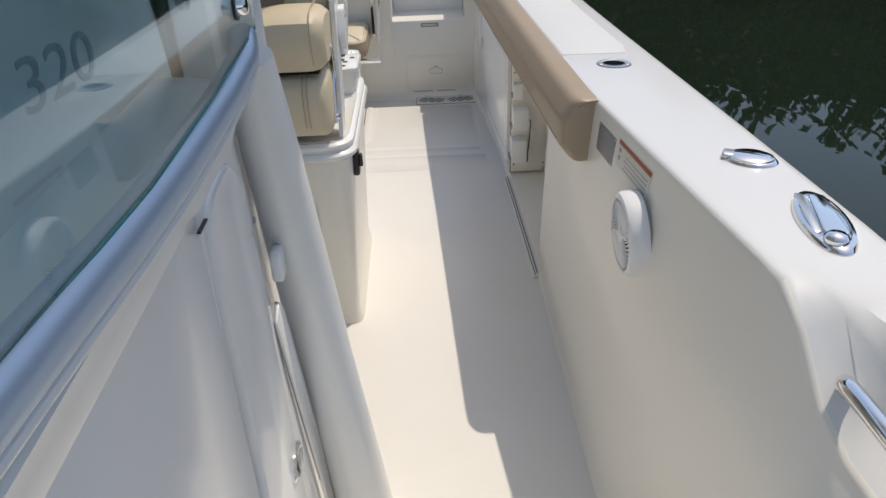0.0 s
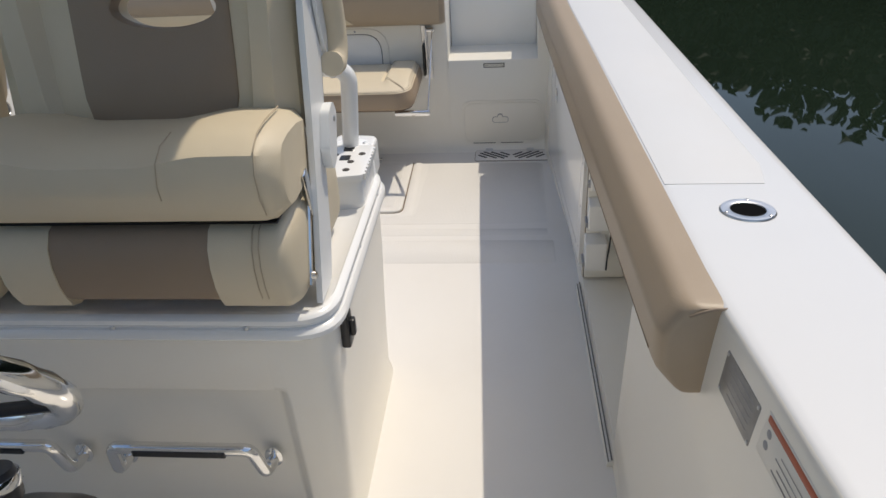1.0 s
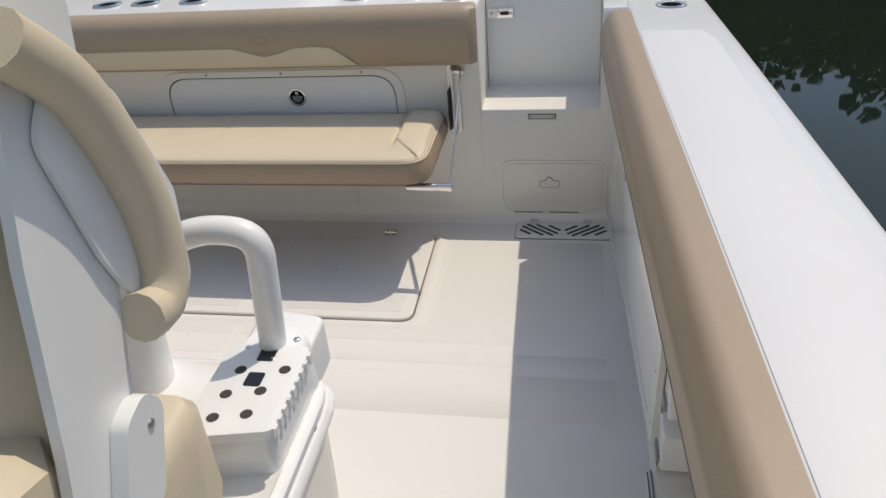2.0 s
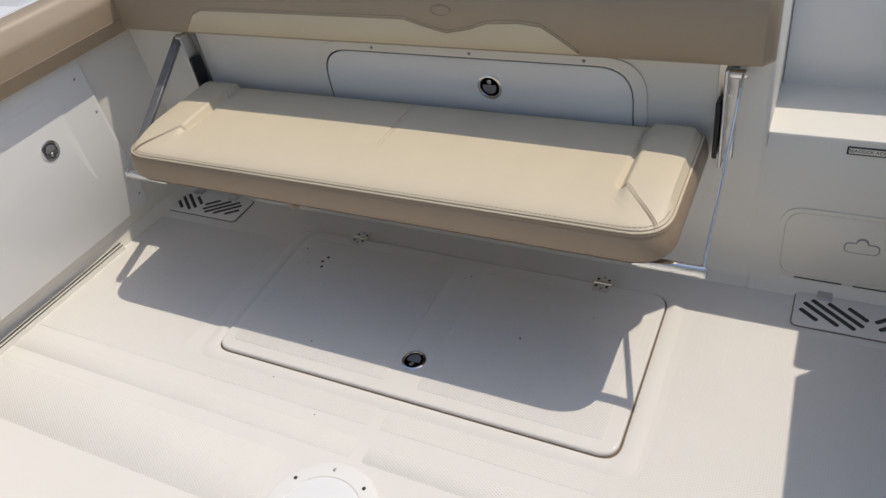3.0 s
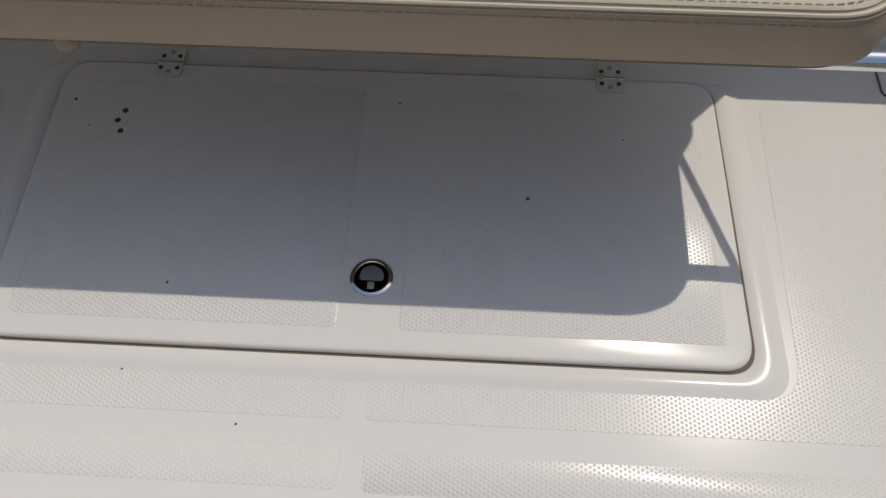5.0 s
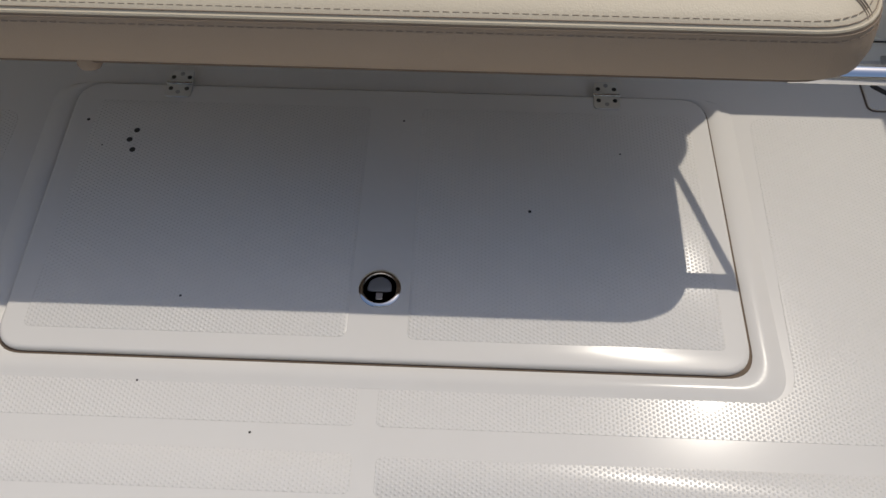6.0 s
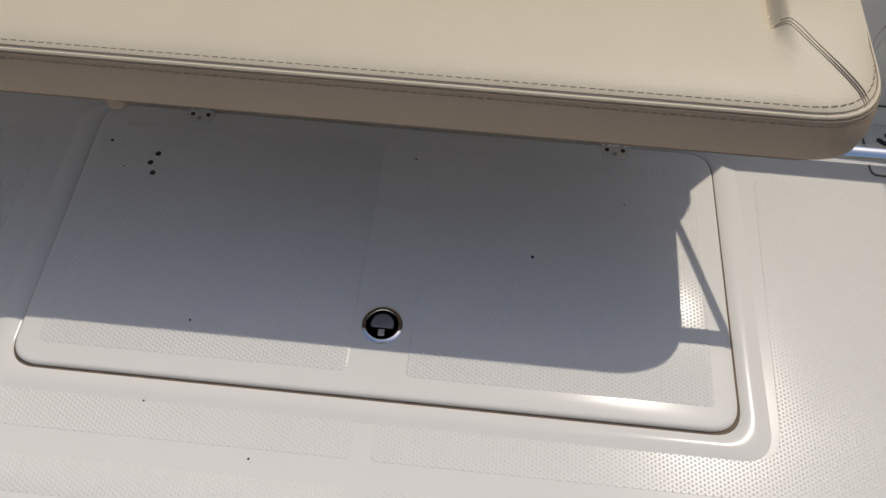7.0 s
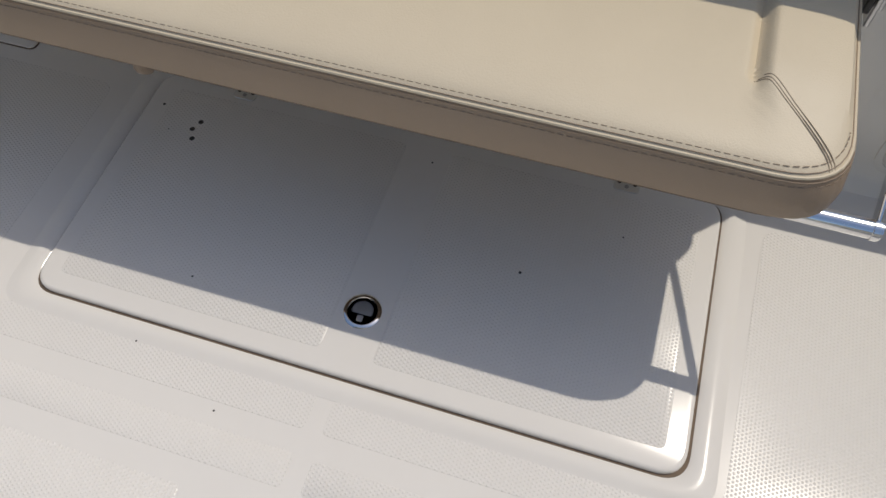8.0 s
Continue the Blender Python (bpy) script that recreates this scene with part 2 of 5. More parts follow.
INNER = [(-4.6, 1.46), (-2.7, 1.385), (-2.2, 1.325), (-1.85, 1.285), (-0.6, 1.222), (0.0, 1.190), (0.60, 1.165)]
OUTER = [(-4.6, 1.67), (-2.6, 1.605), (-2.1, 1.575), (-1.2, 1.515), (0.1, 1.440), (1.25, 1.365)]
FOOT = [(-4.6, 1.30), (-2.4, 1.235), (-1.43, 1.235), (-0.3, 1.205), (0.60, 1.125)]
WATER_Z = -0.42
TY = 0.52                                   # inner face of the transom

floor = setting("floor", box(B(), -1.45, 1.45, -5.2, 0.62, -0.06, -0.0003), DECK, "cream gelcoat cockpit sole, glossy and lightly soiled", "deck")


def wall_x(y, z):
    """The liner's distance from the middle of the boat."""
    f, i, top = curve(FOOT, y), curve(INNER, y), shear(y)
    return f + (i - f) * min(1.0, max(0.0, z / top)) ** 1.15


def side(sign, name, label, recess):
    """One side of the cockpit: liner, gunwale top and hull in one shell of real thickness."""
    ys = sorted({round(-4.6 + 0.08 * i, 3) for i in range(75)} | {-1.432, -1.424, -0.668, -0.660})
    loops = []
    for y in ys:
        i, o, z = curve(INNER, y), curve(OUTER, y), shear(y)
        d = 0.150 if recess and -1.426 < y < -0.666 else 0.0
        s = ease(-2.76, -2.98, y)           # scooped shoulder round the grab rail
        sec = [(wall_x(y, 0) - 0.02, -0.03), (wall_x(y, 0), 0.0), (wall_x(y, 0) + 0.004, 0.048), (wall_x(y, 0.05) + d, 0.052)]
        sec += [(wall_x(y, zz) + d, zz) for zz in (0.15, 0.30, 0.45, 0.57)]
        sec += [(wall_x(y, 0.575), 0.575), (wall_x(y, z - 0.16), z - 0.16 - 0.03 * s), (i - 0.002, z - 0.020 - 0.135 * s), (i, z - 0.009 - 0.135 * s), (i + 0.003, z - 0.004 - 0.135 * s), (i + 0.009, z - 0.001 - 0.135 * s), (i + 0.022 + 0.038 * s, z - 0.11 * s),
                (i + 0.05 + 0.03 * s, z - 0.05 * s), (i + 0.07 + 0.035 * s, z - 0.004 * s), (o - 0.020, z - 0.0012), (o - 0.009, z - 0.002), (o - 0.003, z - 0.005), (o, z - 0.012), (o - 0.0006, z - 0.022), (o - 0.004, z - 0.09), (o - 0.03, z - 0.11), (o - 0.10, WATER_Z - 0.3), (o - 0.3, WATER_Z - 0.3), (wall_x(y, 0) - 0.02, -0.3)]
        loops.append([(sign * x, y, zz) for x, zz in sec])
    bm = rings(B(), loops)
    ob = setting(name, bm, GEL, label, "wall")
    ob.data.materials.append(GUNW)
    for p in ob.data.polygons:              # the gunwale and hull are white, the liner cream
        c = p.center
        if c.z > shear(c.y) - 0.004 or abs(c.x) > curve(INNER, c.y) + 0.012 and c.z > 0.6:
            p.material_index = 1
    return ob


wall_p = side(1, "wall_port", "cream gelcoat cockpit side under a white gunwale", True)
wall_s = side(-1, "wall_starboard", "cream gelcoat cockpit side under a white gunwale", False)

# water
WATERM = material("harbour_water", (0.012, 0.020, 0.012), 0.02, spread=0.3, scale=0.5)
nt = WATERM.node_tree
nb = nt.nodes.new("ShaderNodeTexNoise")
nb.inputs["Scale"].default_value, nb.inputs["Detail"].default_value = 1.3, 3
nt.nodes["Principled BSDF"].inputs["IOR"].default_value = 1.333
tcw = nt.nodes.new("ShaderNodeTexCoord")
mp = nt.nodes.new("ShaderNodeMapping")
mp.inputs["Scale"].default_value = (0.9, 0.30, 1.0)
nt.links.new(tcw.outputs["Object"], mp.inputs["Vector"])
nt.links.new(mp.outputs[0], nb.inputs["Vector"])
bp = nt.nodes.new("ShaderNodeBump")
bp.inputs["Strength"].default_value, bp.inputs["Distance"].default_value = 0.20, 0.05
nt.links.new(nb.outputs["Fac"], bp.inputs["Height"])
nt.links.new(bp.outputs[0], nt.nodes["Principled BSDF"].inputs["Normal"])
setting("water", box(B(), -400, 400, -400, 400, WATER_Z - 1.0, WATER_Z), WATERM, "dark green harbour water with gentle ripples", "water", smooth=False)

# wooded shore that the water mirrors
LEAF = material("shore_leaves", (0.018, 0.025, 0.008), 0.7, spread=0.6, scale=0.8)
rng = random.Random(4)
SHORE = 9.6
verts, faces = [], []
for k in range(30000):
    a = radians(rng.uniform(-60, 190))
    d = rng.uniform(27, 32)
    top = SHORE + 0.5 * math.sin(a * 9) + 0.45 * math.sin(a * 23 + 1) + 0.45 * math.sin(a * 61)
    c = Vector((d * math.cos(a), d * math.sin(a), WATER_Z + top * rng.random() ** 0.7))
    s = rng.uniform(0.16, 0.40)
    u = Vector((rng.gauss(0, 1), rng.gauss(0, 1), rng.gauss(0, 1))).normalized()
    v = u.orthogonal().normalized()
    w = u.cross(v)
    n = len(verts)
    verts += [c + v * s, c + w * s * 0.7, c - v * s * 0.8, c - w * s, c + u * s * 0.5]
    faces += [(n, n + 1, n + 4), (n + 1, n + 2, n + 4), (n + 2, n + 3, n + 4), (n + 3, n, n + 4)]
me = bpy.data.meshes.new("shore_trees")
me.from_pydata([tuple(p) for p in verts], [], faces)
me.materials.append(LEAF)
tagged(new("shore_trees", me), "dense dark green mangrove trees along the far shore", "trees", "", "stuff")
setting("shore_bank", rings(B(), [[(33 * math.cos(radians(a)), 33 * math.sin(radians(a)), z) for a in range(-60, 196, 5)] for z in (WATER_Z - 0.5, WATER_Z + SHORE * 1.02)], None, False, False, False),
        material("shore_undergrowth", (0.009, 0.012, 0.006), 0.9, spread=0.6, scale=0.6), "dark undergrowth of the far shore", "backdrop")

# transom: lower wall, the closed transom door's recess, and the deck behind it
bm = B()
DOOR_X0, DOOR_X1 = 0.70, 1.098
prof = [(TY - 0.05, -0.02), (TY - 0.035, 0.0), (TY - 0.014, 0.010), (TY - 0.003, 0.030), (TY, 0.06), (TY, 0.40), (TY, 0.434), (TY, 0.78), (TY + 0.012, 0.790), (0.80, 0.792), (0.93, 0.788), (0.95, 0.77), (0.95, -0.5), (TY - 0.05, -0.5)]
rings(bm, [[(x, y, z) for y, z in prof] for x in (-1.36, -0.25, -0.21)])
notch = [(TY - 0.05, -0.02), (TY - 0.035, 0.0), (TY - 0.014, 0.010), (TY - 0.003, 0.030), (TY, 0.06), (TY, 0.78), (TY + 0.012, 0.790), (0.70, 0.792), (0.76, 0.788), (0.775, 0.77), (0.775, -0.5), (TY - 0.05, -0.5)]
rings(bm, [[(x, y, z) for y, z in notch] for x in (-0.212, 0.21)])
rings(bm, [[(x, y, z) for y, z in prof] for x in (0.208, 0.60, DOOR_X0 - 0.012)])
rings(bm, [[(x, y + (dy if z > 0.4 and y < 0.9 else 0), z + dz) for y, z in prof] for x, dy, dz in ((DOOR_X0 - 0.0121, 0, 0), (DOOR_X0 - 0.004, 0.0022, -0.002), (DOOR_X0, 0.009, -0.006))])
transom = setting("wall_transom", bm, GEL, "cream gelcoat transom with rod holders along its top", "wall")
transom.data.materials.append(WHITE)
for p in transom.data.polygons:
    if p.center.z > 0.775:
        p.material_index = 1
bm = B()
prof2 = [(TY - 0.05, -0.02), (TY - 0.035, 0.0), (TY - 0.014, 0.010), (TY - 0.003, 0.030), (TY, 0.06), (TY, 0.424), (TY + 0.004, 0.431), (TY + 0.012, 0.434), (0.742, 0.436), (0.742, -0.4), (TY - 0.05, -0.4)]
prof3 = [(0.742, -0.4), (0.740, 0.40), (0.738, 0.44), (0.740, 0.74), (0.746, 0.772), (0.756, 0.780), (0.80, 0.780), (0.812, 0.770), (0.815, -0.4)]
rings(bm, [[(x, y, z) for y, z in prof3] for x in (DOOR_X0 + 0.002, DOOR_X1 - 0.002)])
door = setting("door_1", bm, WHITE, "white gelcoat transom door, closed, with a deep sill", "door")
bm = B()
prof4 = [(TY - 0.05, -0.02), (TY - 0.035, 0.0), (TY - 0.014, 0.010), (TY - 0.003, 0.030), (TY, 0.06), (TY, 0.745), (TY + 0.012, 0.762), (0.81, 0.764), (0.825, 0.755), (0.825, -0.4), (TY - 0.05, -0.4)]
rings(bm, [[(x, y, z) for y, z in prof4] for x in (DOOR_X1, DOOR_X1 + 0.008, 1.37)])
rings(bm, [[(x, y, z) for x, y in rounded([(1.235, 0.80), (1.40, 0.80), (1.37, 1.25), (1.20, 1.25)], 0.01)] for z in (-0.4, 0.755, 0.763)])
quarter = setting("wall_quarter", bm, GEL, "white gelcoat corner of the transom", "wall")
quarter.data.materials.append(WHITE)
for p in quarter.data.polygons:
    if p.center.z > 0.75 or p.center.y > 0.8:
        p.material_index = 1
bm = B()
rings(bm, [[(x, y, z) for y, z in prof2] for x in (DOOR_X0, DOOR_X1)])
setting("wall_sill", bm, GEL, "cream gelcoat sill below the transom door", "wall")
# latch of the transom door
lat = part("door_latch", slab(B(), rect(-0.045, 0.045, -0.017, 0.017, 0.006), 0, 0.004, 0.001, m=axis((0.752, 0.7385, 0.70), (0, -1, 0))), STEEL, door, "polished steel sliding latch")
part("slot", slab(B(), rect(-0.004, 0.024, -0.006, 0.006, 0.004), 0, 0.002, m=axis((0.757, 0.7335, 0.70), (0, -1, 0))), BLACK, lat)
part("knob", lathe(B(), [(0.007, 0), (0.007, 0.006), (0.005, 0.009)], axis((0.746, 0.734, 0.70), (0, -1, 0)), 14), STEEL, lat)
for dx in (-0.03, 0.035):
    screw(lat, (0.752 + dx, 0.7342, 0.70), (0, -1, 0), 0.006)


# ---- moulded tread panels of the sole ----
def tread(pts, name="tread_panel", z=0.0, parent=None, mat=None):
    return part(name, slab(B(), pts, z - 0.002, z + 0.0002, 0.0008, 1), mat or TREAD, parent or floor)


for poly, radii in (([(-1.18, -0.206), (-0.022, -0.206), (-0.022, -0.150), (-0.655, -0.150), (-0.655, 0.33), (-1.18, 0.33)], [0.02, 0.010, 0.010, 0.03, 0.03, 0.03]),
                    ([(0.006, -0.206), (1.12, -0.206), (1.12, 0.36), (0.602, 0.36), (0.590, -0.150), (0.006, -0.150)], [0.010, 0.02, 0.03, 0.03, 0.05, 0.010])):
    tread(rounded(poly, radii))
tread(rect(-1.18, -0.021, -0.297, -0.242, 0.010))
tread(rect(0.010, 1.12, -0.300, -0.246, 0.010))
tread(rect(-1.18, -0.16, -0.50, -0.335, 0.012))
tread(rect(0.16, 1.14, -0.50, -0.335, 0.012))


# ---- fish box hatch ----
hatch = thing("deck_hatch", (0, 0.13, 0), "large cream gelcoat hatch lid in the sole with two hinges", "hatch")
HP = rounded([(-0.552, -0.114), (0.531, -0.114), (0.527, 0.3905), (-0.563, 0.3905)], 0.045, 8)
HPO = rounded([(-0.5555, -0.1185), (0.5365, -0.1185), (0.531, 0.3935), (-0.5665, 0.3935)], 0.046, 8)


def widened(pts, dx0, dx1, dy0, dy1):
    """The outline moved out by its own amount on each of its four sides."""
    x0, x1, y0, y1 = min(p[0] for p in pts), max(p[0] for p in pts), min(p[1] for p in pts), max(p[1] for p in pts)
    return [(x0 - dx0 + (x - x0) * (x1 - x0 + dx0 + dx1) / (x1 - x0), y0 - dy0 + (y - y0) * (y1 - y0 + dy0 + dy1) / (y1 - y0)) for x, y in pts]


# a smooth raised bead runs round the lid's front and sides
part("gutter_bead", rings(B(), [[(x, y, z) for x, y in widened(HPO, d, d, 0.8 * d, 0.06 * d)] for d, z in ((0.0, -0.002), (0.0, 0.0008), (0.003, 0.0026), (0.010, 0.0042), (0.020, 0.0046), (0.028, 0.0036), (0.036, 0.0014), (0.042, 0.0002), (0.042, -0.002))], None, False, False), DECK, hatch)
part("gap", slab(B(), HPO, -0.0012, 0.0002), JOINT, hatch)
lid = part("lid", slab(B(), HP, -0.001, 0.0105, 0.006, 5), DECK, hatch)
for x0, x1 in ((-0.517, -0.047), (0.041, 0.497)):
    bm = slab(B(), rect(x0, x1, -0.080, 0.350, 0.012), 0.006, 0.0113, 0.0010, 2)
    part("tread_panel", bm, TREAD, lid)


def flush_latch(parent, place, way, r=0.034, spin=0.0):
    """Round flush pull latch: ring, dished cup and a folded D-shaped handle."""
    m = axis(place, way, spin)
    body = part("latch", lathe(B(), [(r, -0.001), (r, 0.002), (r * 0.92, 0.0035), (r * 0.80, 0.0035), (r * 0.77, 0.0022)], m, 28), STEEL, parent, "polished steel flush pull latch")
    part("cup", lathe(B(), [(r * 0.78, 0.0022), (r * 0.74, 0.0012), (0.002, 0.0008)], m, 24), CUPM, body)
    arc = [(r * 0.70 * math.cos(a), r * 0.68 * math.sin(a)) for a in [math.pi * k / 14 - 0.42 + 0.84 * k / 14 for k in range(15)]]
    part("pull", slab(B(), arc, 0.001, 0.0022, 0.0004, 1, m=m), BLACK, body)
    part("handle", slab(B(), [(x * 0.80, y * 0.80 + 0.0012) for x, y in arc], 0.0020, 0.0030, 0.0008, 2, m=m), CUPM, body)
    part("tongue", slab(B(), rect(-r * 0.16, r * 0.16, -r * 0.60, -r * 0.24, 0.002), 0.001, 0.0030, 0.0006, 1, m=m), STEELB, body)
    return body


flush_latch(lid, (-0.004, 0, 0.0100), (0, 0, 1), 0.0315, radians(180))


def hinge(parent, x, y, z=0.009, w=0.046, d=0.062):
    ob = part("hinge", slab(B(), rect(x - w / 2, x + w / 2, y - d / 2, y - 0.002, 0.008), z, z + 0.0022, 0.0006, 1), STEELB, parent, "brushed steel butt hinge")
    part("leaf", slab(B(), rect(x - w / 2 + 0.003, x + w / 2 - 0.003, y + 0.002, y + d / 2, 0.006), z, z + 0.0022, 0.0006, 1), STEELB, ob)
    part("knuckle", tube(B(), [(x - w / 2, y, z + 0.002), (x + w / 2, y, z + 0.002)], 0.0032, 8), STEEL, ob)
    for dx, dy in ((-0.014, -0.013), (0.014, -0.013), (0, -0.021), (-0.014, 0.013), (0.014, 0.013), (0, 0.021)):
        part("screw", lathe(B(), [(0.0042, 0.0), (0.0042, 0.0006), (0.002, 0.0002)], axis((x + dx, y + dy, z + 0.0022), (0, 0, 1)), 8), BLACK if dx else GREY, ob)
    return ob


hinge(lid, -0.387, 0.391, 0.0105)
hinge(lid, 0.358, 0.391, 0.0105)
for x, y, r in ((-0.438, 0.284, 0.0052), (-0.446, 0.264, 0.0052), (-0.436, 0.243, 0.0052), (-0.527, 0.305, 0.0030), (0.221, 0.145, 0.0028), (-0.298, -0.023, 0.002), (0.011, 0.321, 0.002), (0.372, 0.264, 0.0016), (-0.489, 0.251, 0.0014)):
    part("drill_hole", lathe(B(), [(r, 0.0), (r * 0.9, 0.0004), (0.0003, 0.0002)], axis((x, y, 0.0114 if -0.517 < x < 0.497 else 0.0106), (0, 0, 1)), 10), GAP, lid)

for x, y in ((-0.596, 0.332), (-0.572, 0.154), (-0.164, -0.220), (-0.335, -0.152)):
    part("speck", lathe(B(), [(0.0018, 0.0), (0.0016, 0.0003), (0.0003, 0.0004)], axis((x, y, 0.0003), (0, 0, 1)), 7), GAP, floor)

# round inspection plate
plate = thing("inspection_plate", (0.01, -0.445, 0), "round white plastic deck inspection plate", "deck plate")
pm = axis((-0.010, -0.452, 0.0), (0, 0, 1))
part("ring", lathe(B(), [(0.137, -0.001), (0.135, 0.004), (0.126, 0.007), (0.098, 0.0075), (0.096, 0.005)], pm, 40), WHITE, plate)
part("cover", lathe(B(), [(0.096, 0.001), (0.095, 0.0055), (0.09, 0.0065), (0.002, 0.0075)], pm, 40), SPEAK, plate)
for k in range(8):
    a = radians(45 * k + 10)
    screw(plate, (-0.010 + 0.115 * math.cos(a), -0.452 + 0.115 * math.sin(a), 0.0075), (0, 0, 1), 0.0045, mat=BLACK if k % 2 else STEELB)

# hatch behind the leaning post
h2 = thing("cockpit_hatch", (0.0, -0.72, 0), "small cream gelcoat hatch lid behind the leaning post", "hatch")
part("gap", slab(B(), rect(-0.3715, 0.3715, -0.9825, -0.6875, 0.05), -0.001, 0.0016), JOINT, h2)
part("lid", slab(B(), rect(-0.369, 0.369, -0.98, -0.690, 0.046), 0.0, 0.007, 0.003), DECK, h2)


# ---- scupper covers ----
def scupper(x0, x1, y0, y1, hinges):
    ob = thing("scupper_cover", ((x0 + x1) / 2, (y0 + y1) / 2, 0), "cream plastic scupper cover with slanted drain slots", "drain cover", "scupper covers")
    part("gap", slab(B(), rect(x0 - 0.002, x1 + 0.002, y0 - 0.002, y1 + 0.002, 0.016), -0.001, 0.0020), JOINT, ob)
    part("plate", slab(B(), rect(x0, x1, y0, y1, 0.014), 0.0, 0.006, 0.0015, 2), DECK, ob)
    xm, ym = (x0 + x1) / 2, (y0 + y1) / 2
    for s in (-1, 1):
        for k in range(5):
            cx = xm + s * (0.025 + 0.026 * k) + (0.004 if s > 0 else -0.004)
            ln = (0.028, 0.050, 0.062, 0.050, 0.026)[k]
            off = (0.016, 0.006, 0.0, -0.006, -0.016)[k] * -1
            m = Matrix.Translation((cx, ym - 0.004 - off * 0.9, 0.0)) @ Matrix.Rotation(radians(-s * 52), 4, "Z")
            part("slot", slab(B(), rect(-0.0055, 0.0055, -ln, ln, 0.0054, 4), 0.0055, 0.0066, m=m), GAP, ob)
    for hx in hinges:
        part("hinge", slab(B(), rect(hx - 0.017, hx + 0.017, y1 - 0.018, y1 + 0.010, 0.003), 0.006, 0.010, 0.001, 1), STEELB, ob)
    return ob


scupper(0.812, 1.146, 0.383, 0.497, (0.875, 1.067))
scupper(-1.207, -0.865, 0.365, 0.480, (-1.10, -0.95))


# ---- things on the transom ----
def frame_line(parent, pts, place_way, w=0.004, h=0.002, name="seam", mat=None):
    """A thin raised or dark line round an outline."""
    return part(name, frame_ring(B(), pts, inset(pts, w), 0, h, m=place_way), mat or GAP, parent)


ON_T = Matrix.Translation((0, TY, 0)) @ Matrix.Rotation(radians(90), 4, "X")        # x, z on the transom; out of the wall along -y
hatch_t = thing("transom_hatch", (-0.02, TY, 0.4), "white gelcoat access hatch behind the bench", "hatch")
ARCH = rounded([(-0.475, 0.32), (0.435, 0.32), (0.435, 0.588), (-0.475, 0.588)], [0.02, 0.02, 0.10, 0.10], 8)
ARCHI = rounded([(-0.445, 0.32), (0.405, 0.32), (0.405, 0.566), (-0.445, 0.566)], [0.02, 0.02, 0.085, 0.085], 8)
part("frame", frame_ring(B(), ARCH, ARCHI, 0.0, 0.005, m=ON_T), GEL, hatch_t)
frame_line(hatch_t, ARCHI, ON_T, 0.0035, 0.0015, "gap")
part("panel", slab(B(), inset(ARCHI, 0.0035), 0.0, 0.004, 0.0015, 2, m=ON_T), WHITE, hatch_t)
flush_latch(hatch_t, (0.045, TY - 0.004, 0.49), (0, -1, 0), 0.033, radians(180))
for x, z in ((-0.28, 0.577), (0.0, 0.577), (0.29, 0.577), (0.42, 0.41), (-0.46, 0.41)):
    screw(hatch_t, (x, TY - 0.005, z), (0, -1, 0), 0.0045, mat=GREY)

seacock = thing("seacock_hatch", (0.94, TY, 0.04), "cream gelcoat access panel with a clover-shaped finger hole", "hatch")
SC = rect(0.762, 1.118, 0.040, 0.232, 0.045)
part("rim", frame_ring(B(), inset(SC, -0.010), SC, 0.0, 0.004, m=ON_T), GEL, seacock)
part("panel", slab(B(), inset(SC, 0.002), 0.0, 0.0025, 0.001, 2, m=ON_T), GEL, seacock)
for pts in ([(0.928 + 0.013 * math.cos(a), 0.166 + 0.013 * math.sin(a)) for a in [math.pi * k / 8 for k in range(16)]], rect(0.892, 0.966, 0.134, 0.164, 0.014)):
    part("finger_hole", slab(B(), pts, 0.002, 0.0034, m=ON_T), GREY, seacock)
part("finger_plate", slab(B(), rect(0.8945, 0.9635, 0.1365, 0.1615, 0.0125), 0.003, 0.0042, m=ON_T), GEL, seacock)
part("finger_plate", slab(B(), [(0.928 + 0.0105 * math.cos(a), 0.163 + 0.0105 * math.sin(a)) for a in [math.pi * k / 8 for k in range(16)]], 0.003, 0.0043, m=ON_T), GEL, seacock)
for x0, x1 in ((0.80, 0.905), (0.93, 1.035)):
    part("hinge_line", slab(B(), rect(x0, x1, 0.033, 0.0355, 0.001), 0.0, 0.006, m=ON_T), GAP, seacock)

sign = thing("seacock_label", (0.904, TY, 0.40), "small cream label with black border and lettering", "label")
part("backing", slab(B(), rect(0.857, 0.951, 0.397, 0.4165, 0.002), 0.0, 0.0016, m=ON_T), BLACK, sign)
part("face", slab(B(), rect(0.8605, 0.9475, 0.4003, 0.4132, 0.001), 0.0016, 0.0021, m=ON_T), GEL, sign)


def lettering(parent, text, m, size, mat, name="lettering"):
    cu = bpy.data.curves.new(name, "FONT")
    cu.body, cu.size, cu.align_x, cu.align_y, cu.extrude = text, size, "CENTER", "CENTER", 0.0003
    tmp = bpy.data.objects.new(name, cu)
    scene.collection.objects.link(tmp)
    me = bpy.data.meshes.new_from_object(tmp)
    bpy.data.objects.remove(tmp)
    bm = B()
    bm.from_mesh(me)
    put(bm, bm.verts, m)
    return part(name, bm, mat, parent, "", False)


lettering(sign, "SEACOCK ACCESS", Matrix.Translation((0.904, TY - 0.0024, 0.4067)) @ Matrix.Rotation(radians(90), 4, "X"), 0.0105, BLACK)

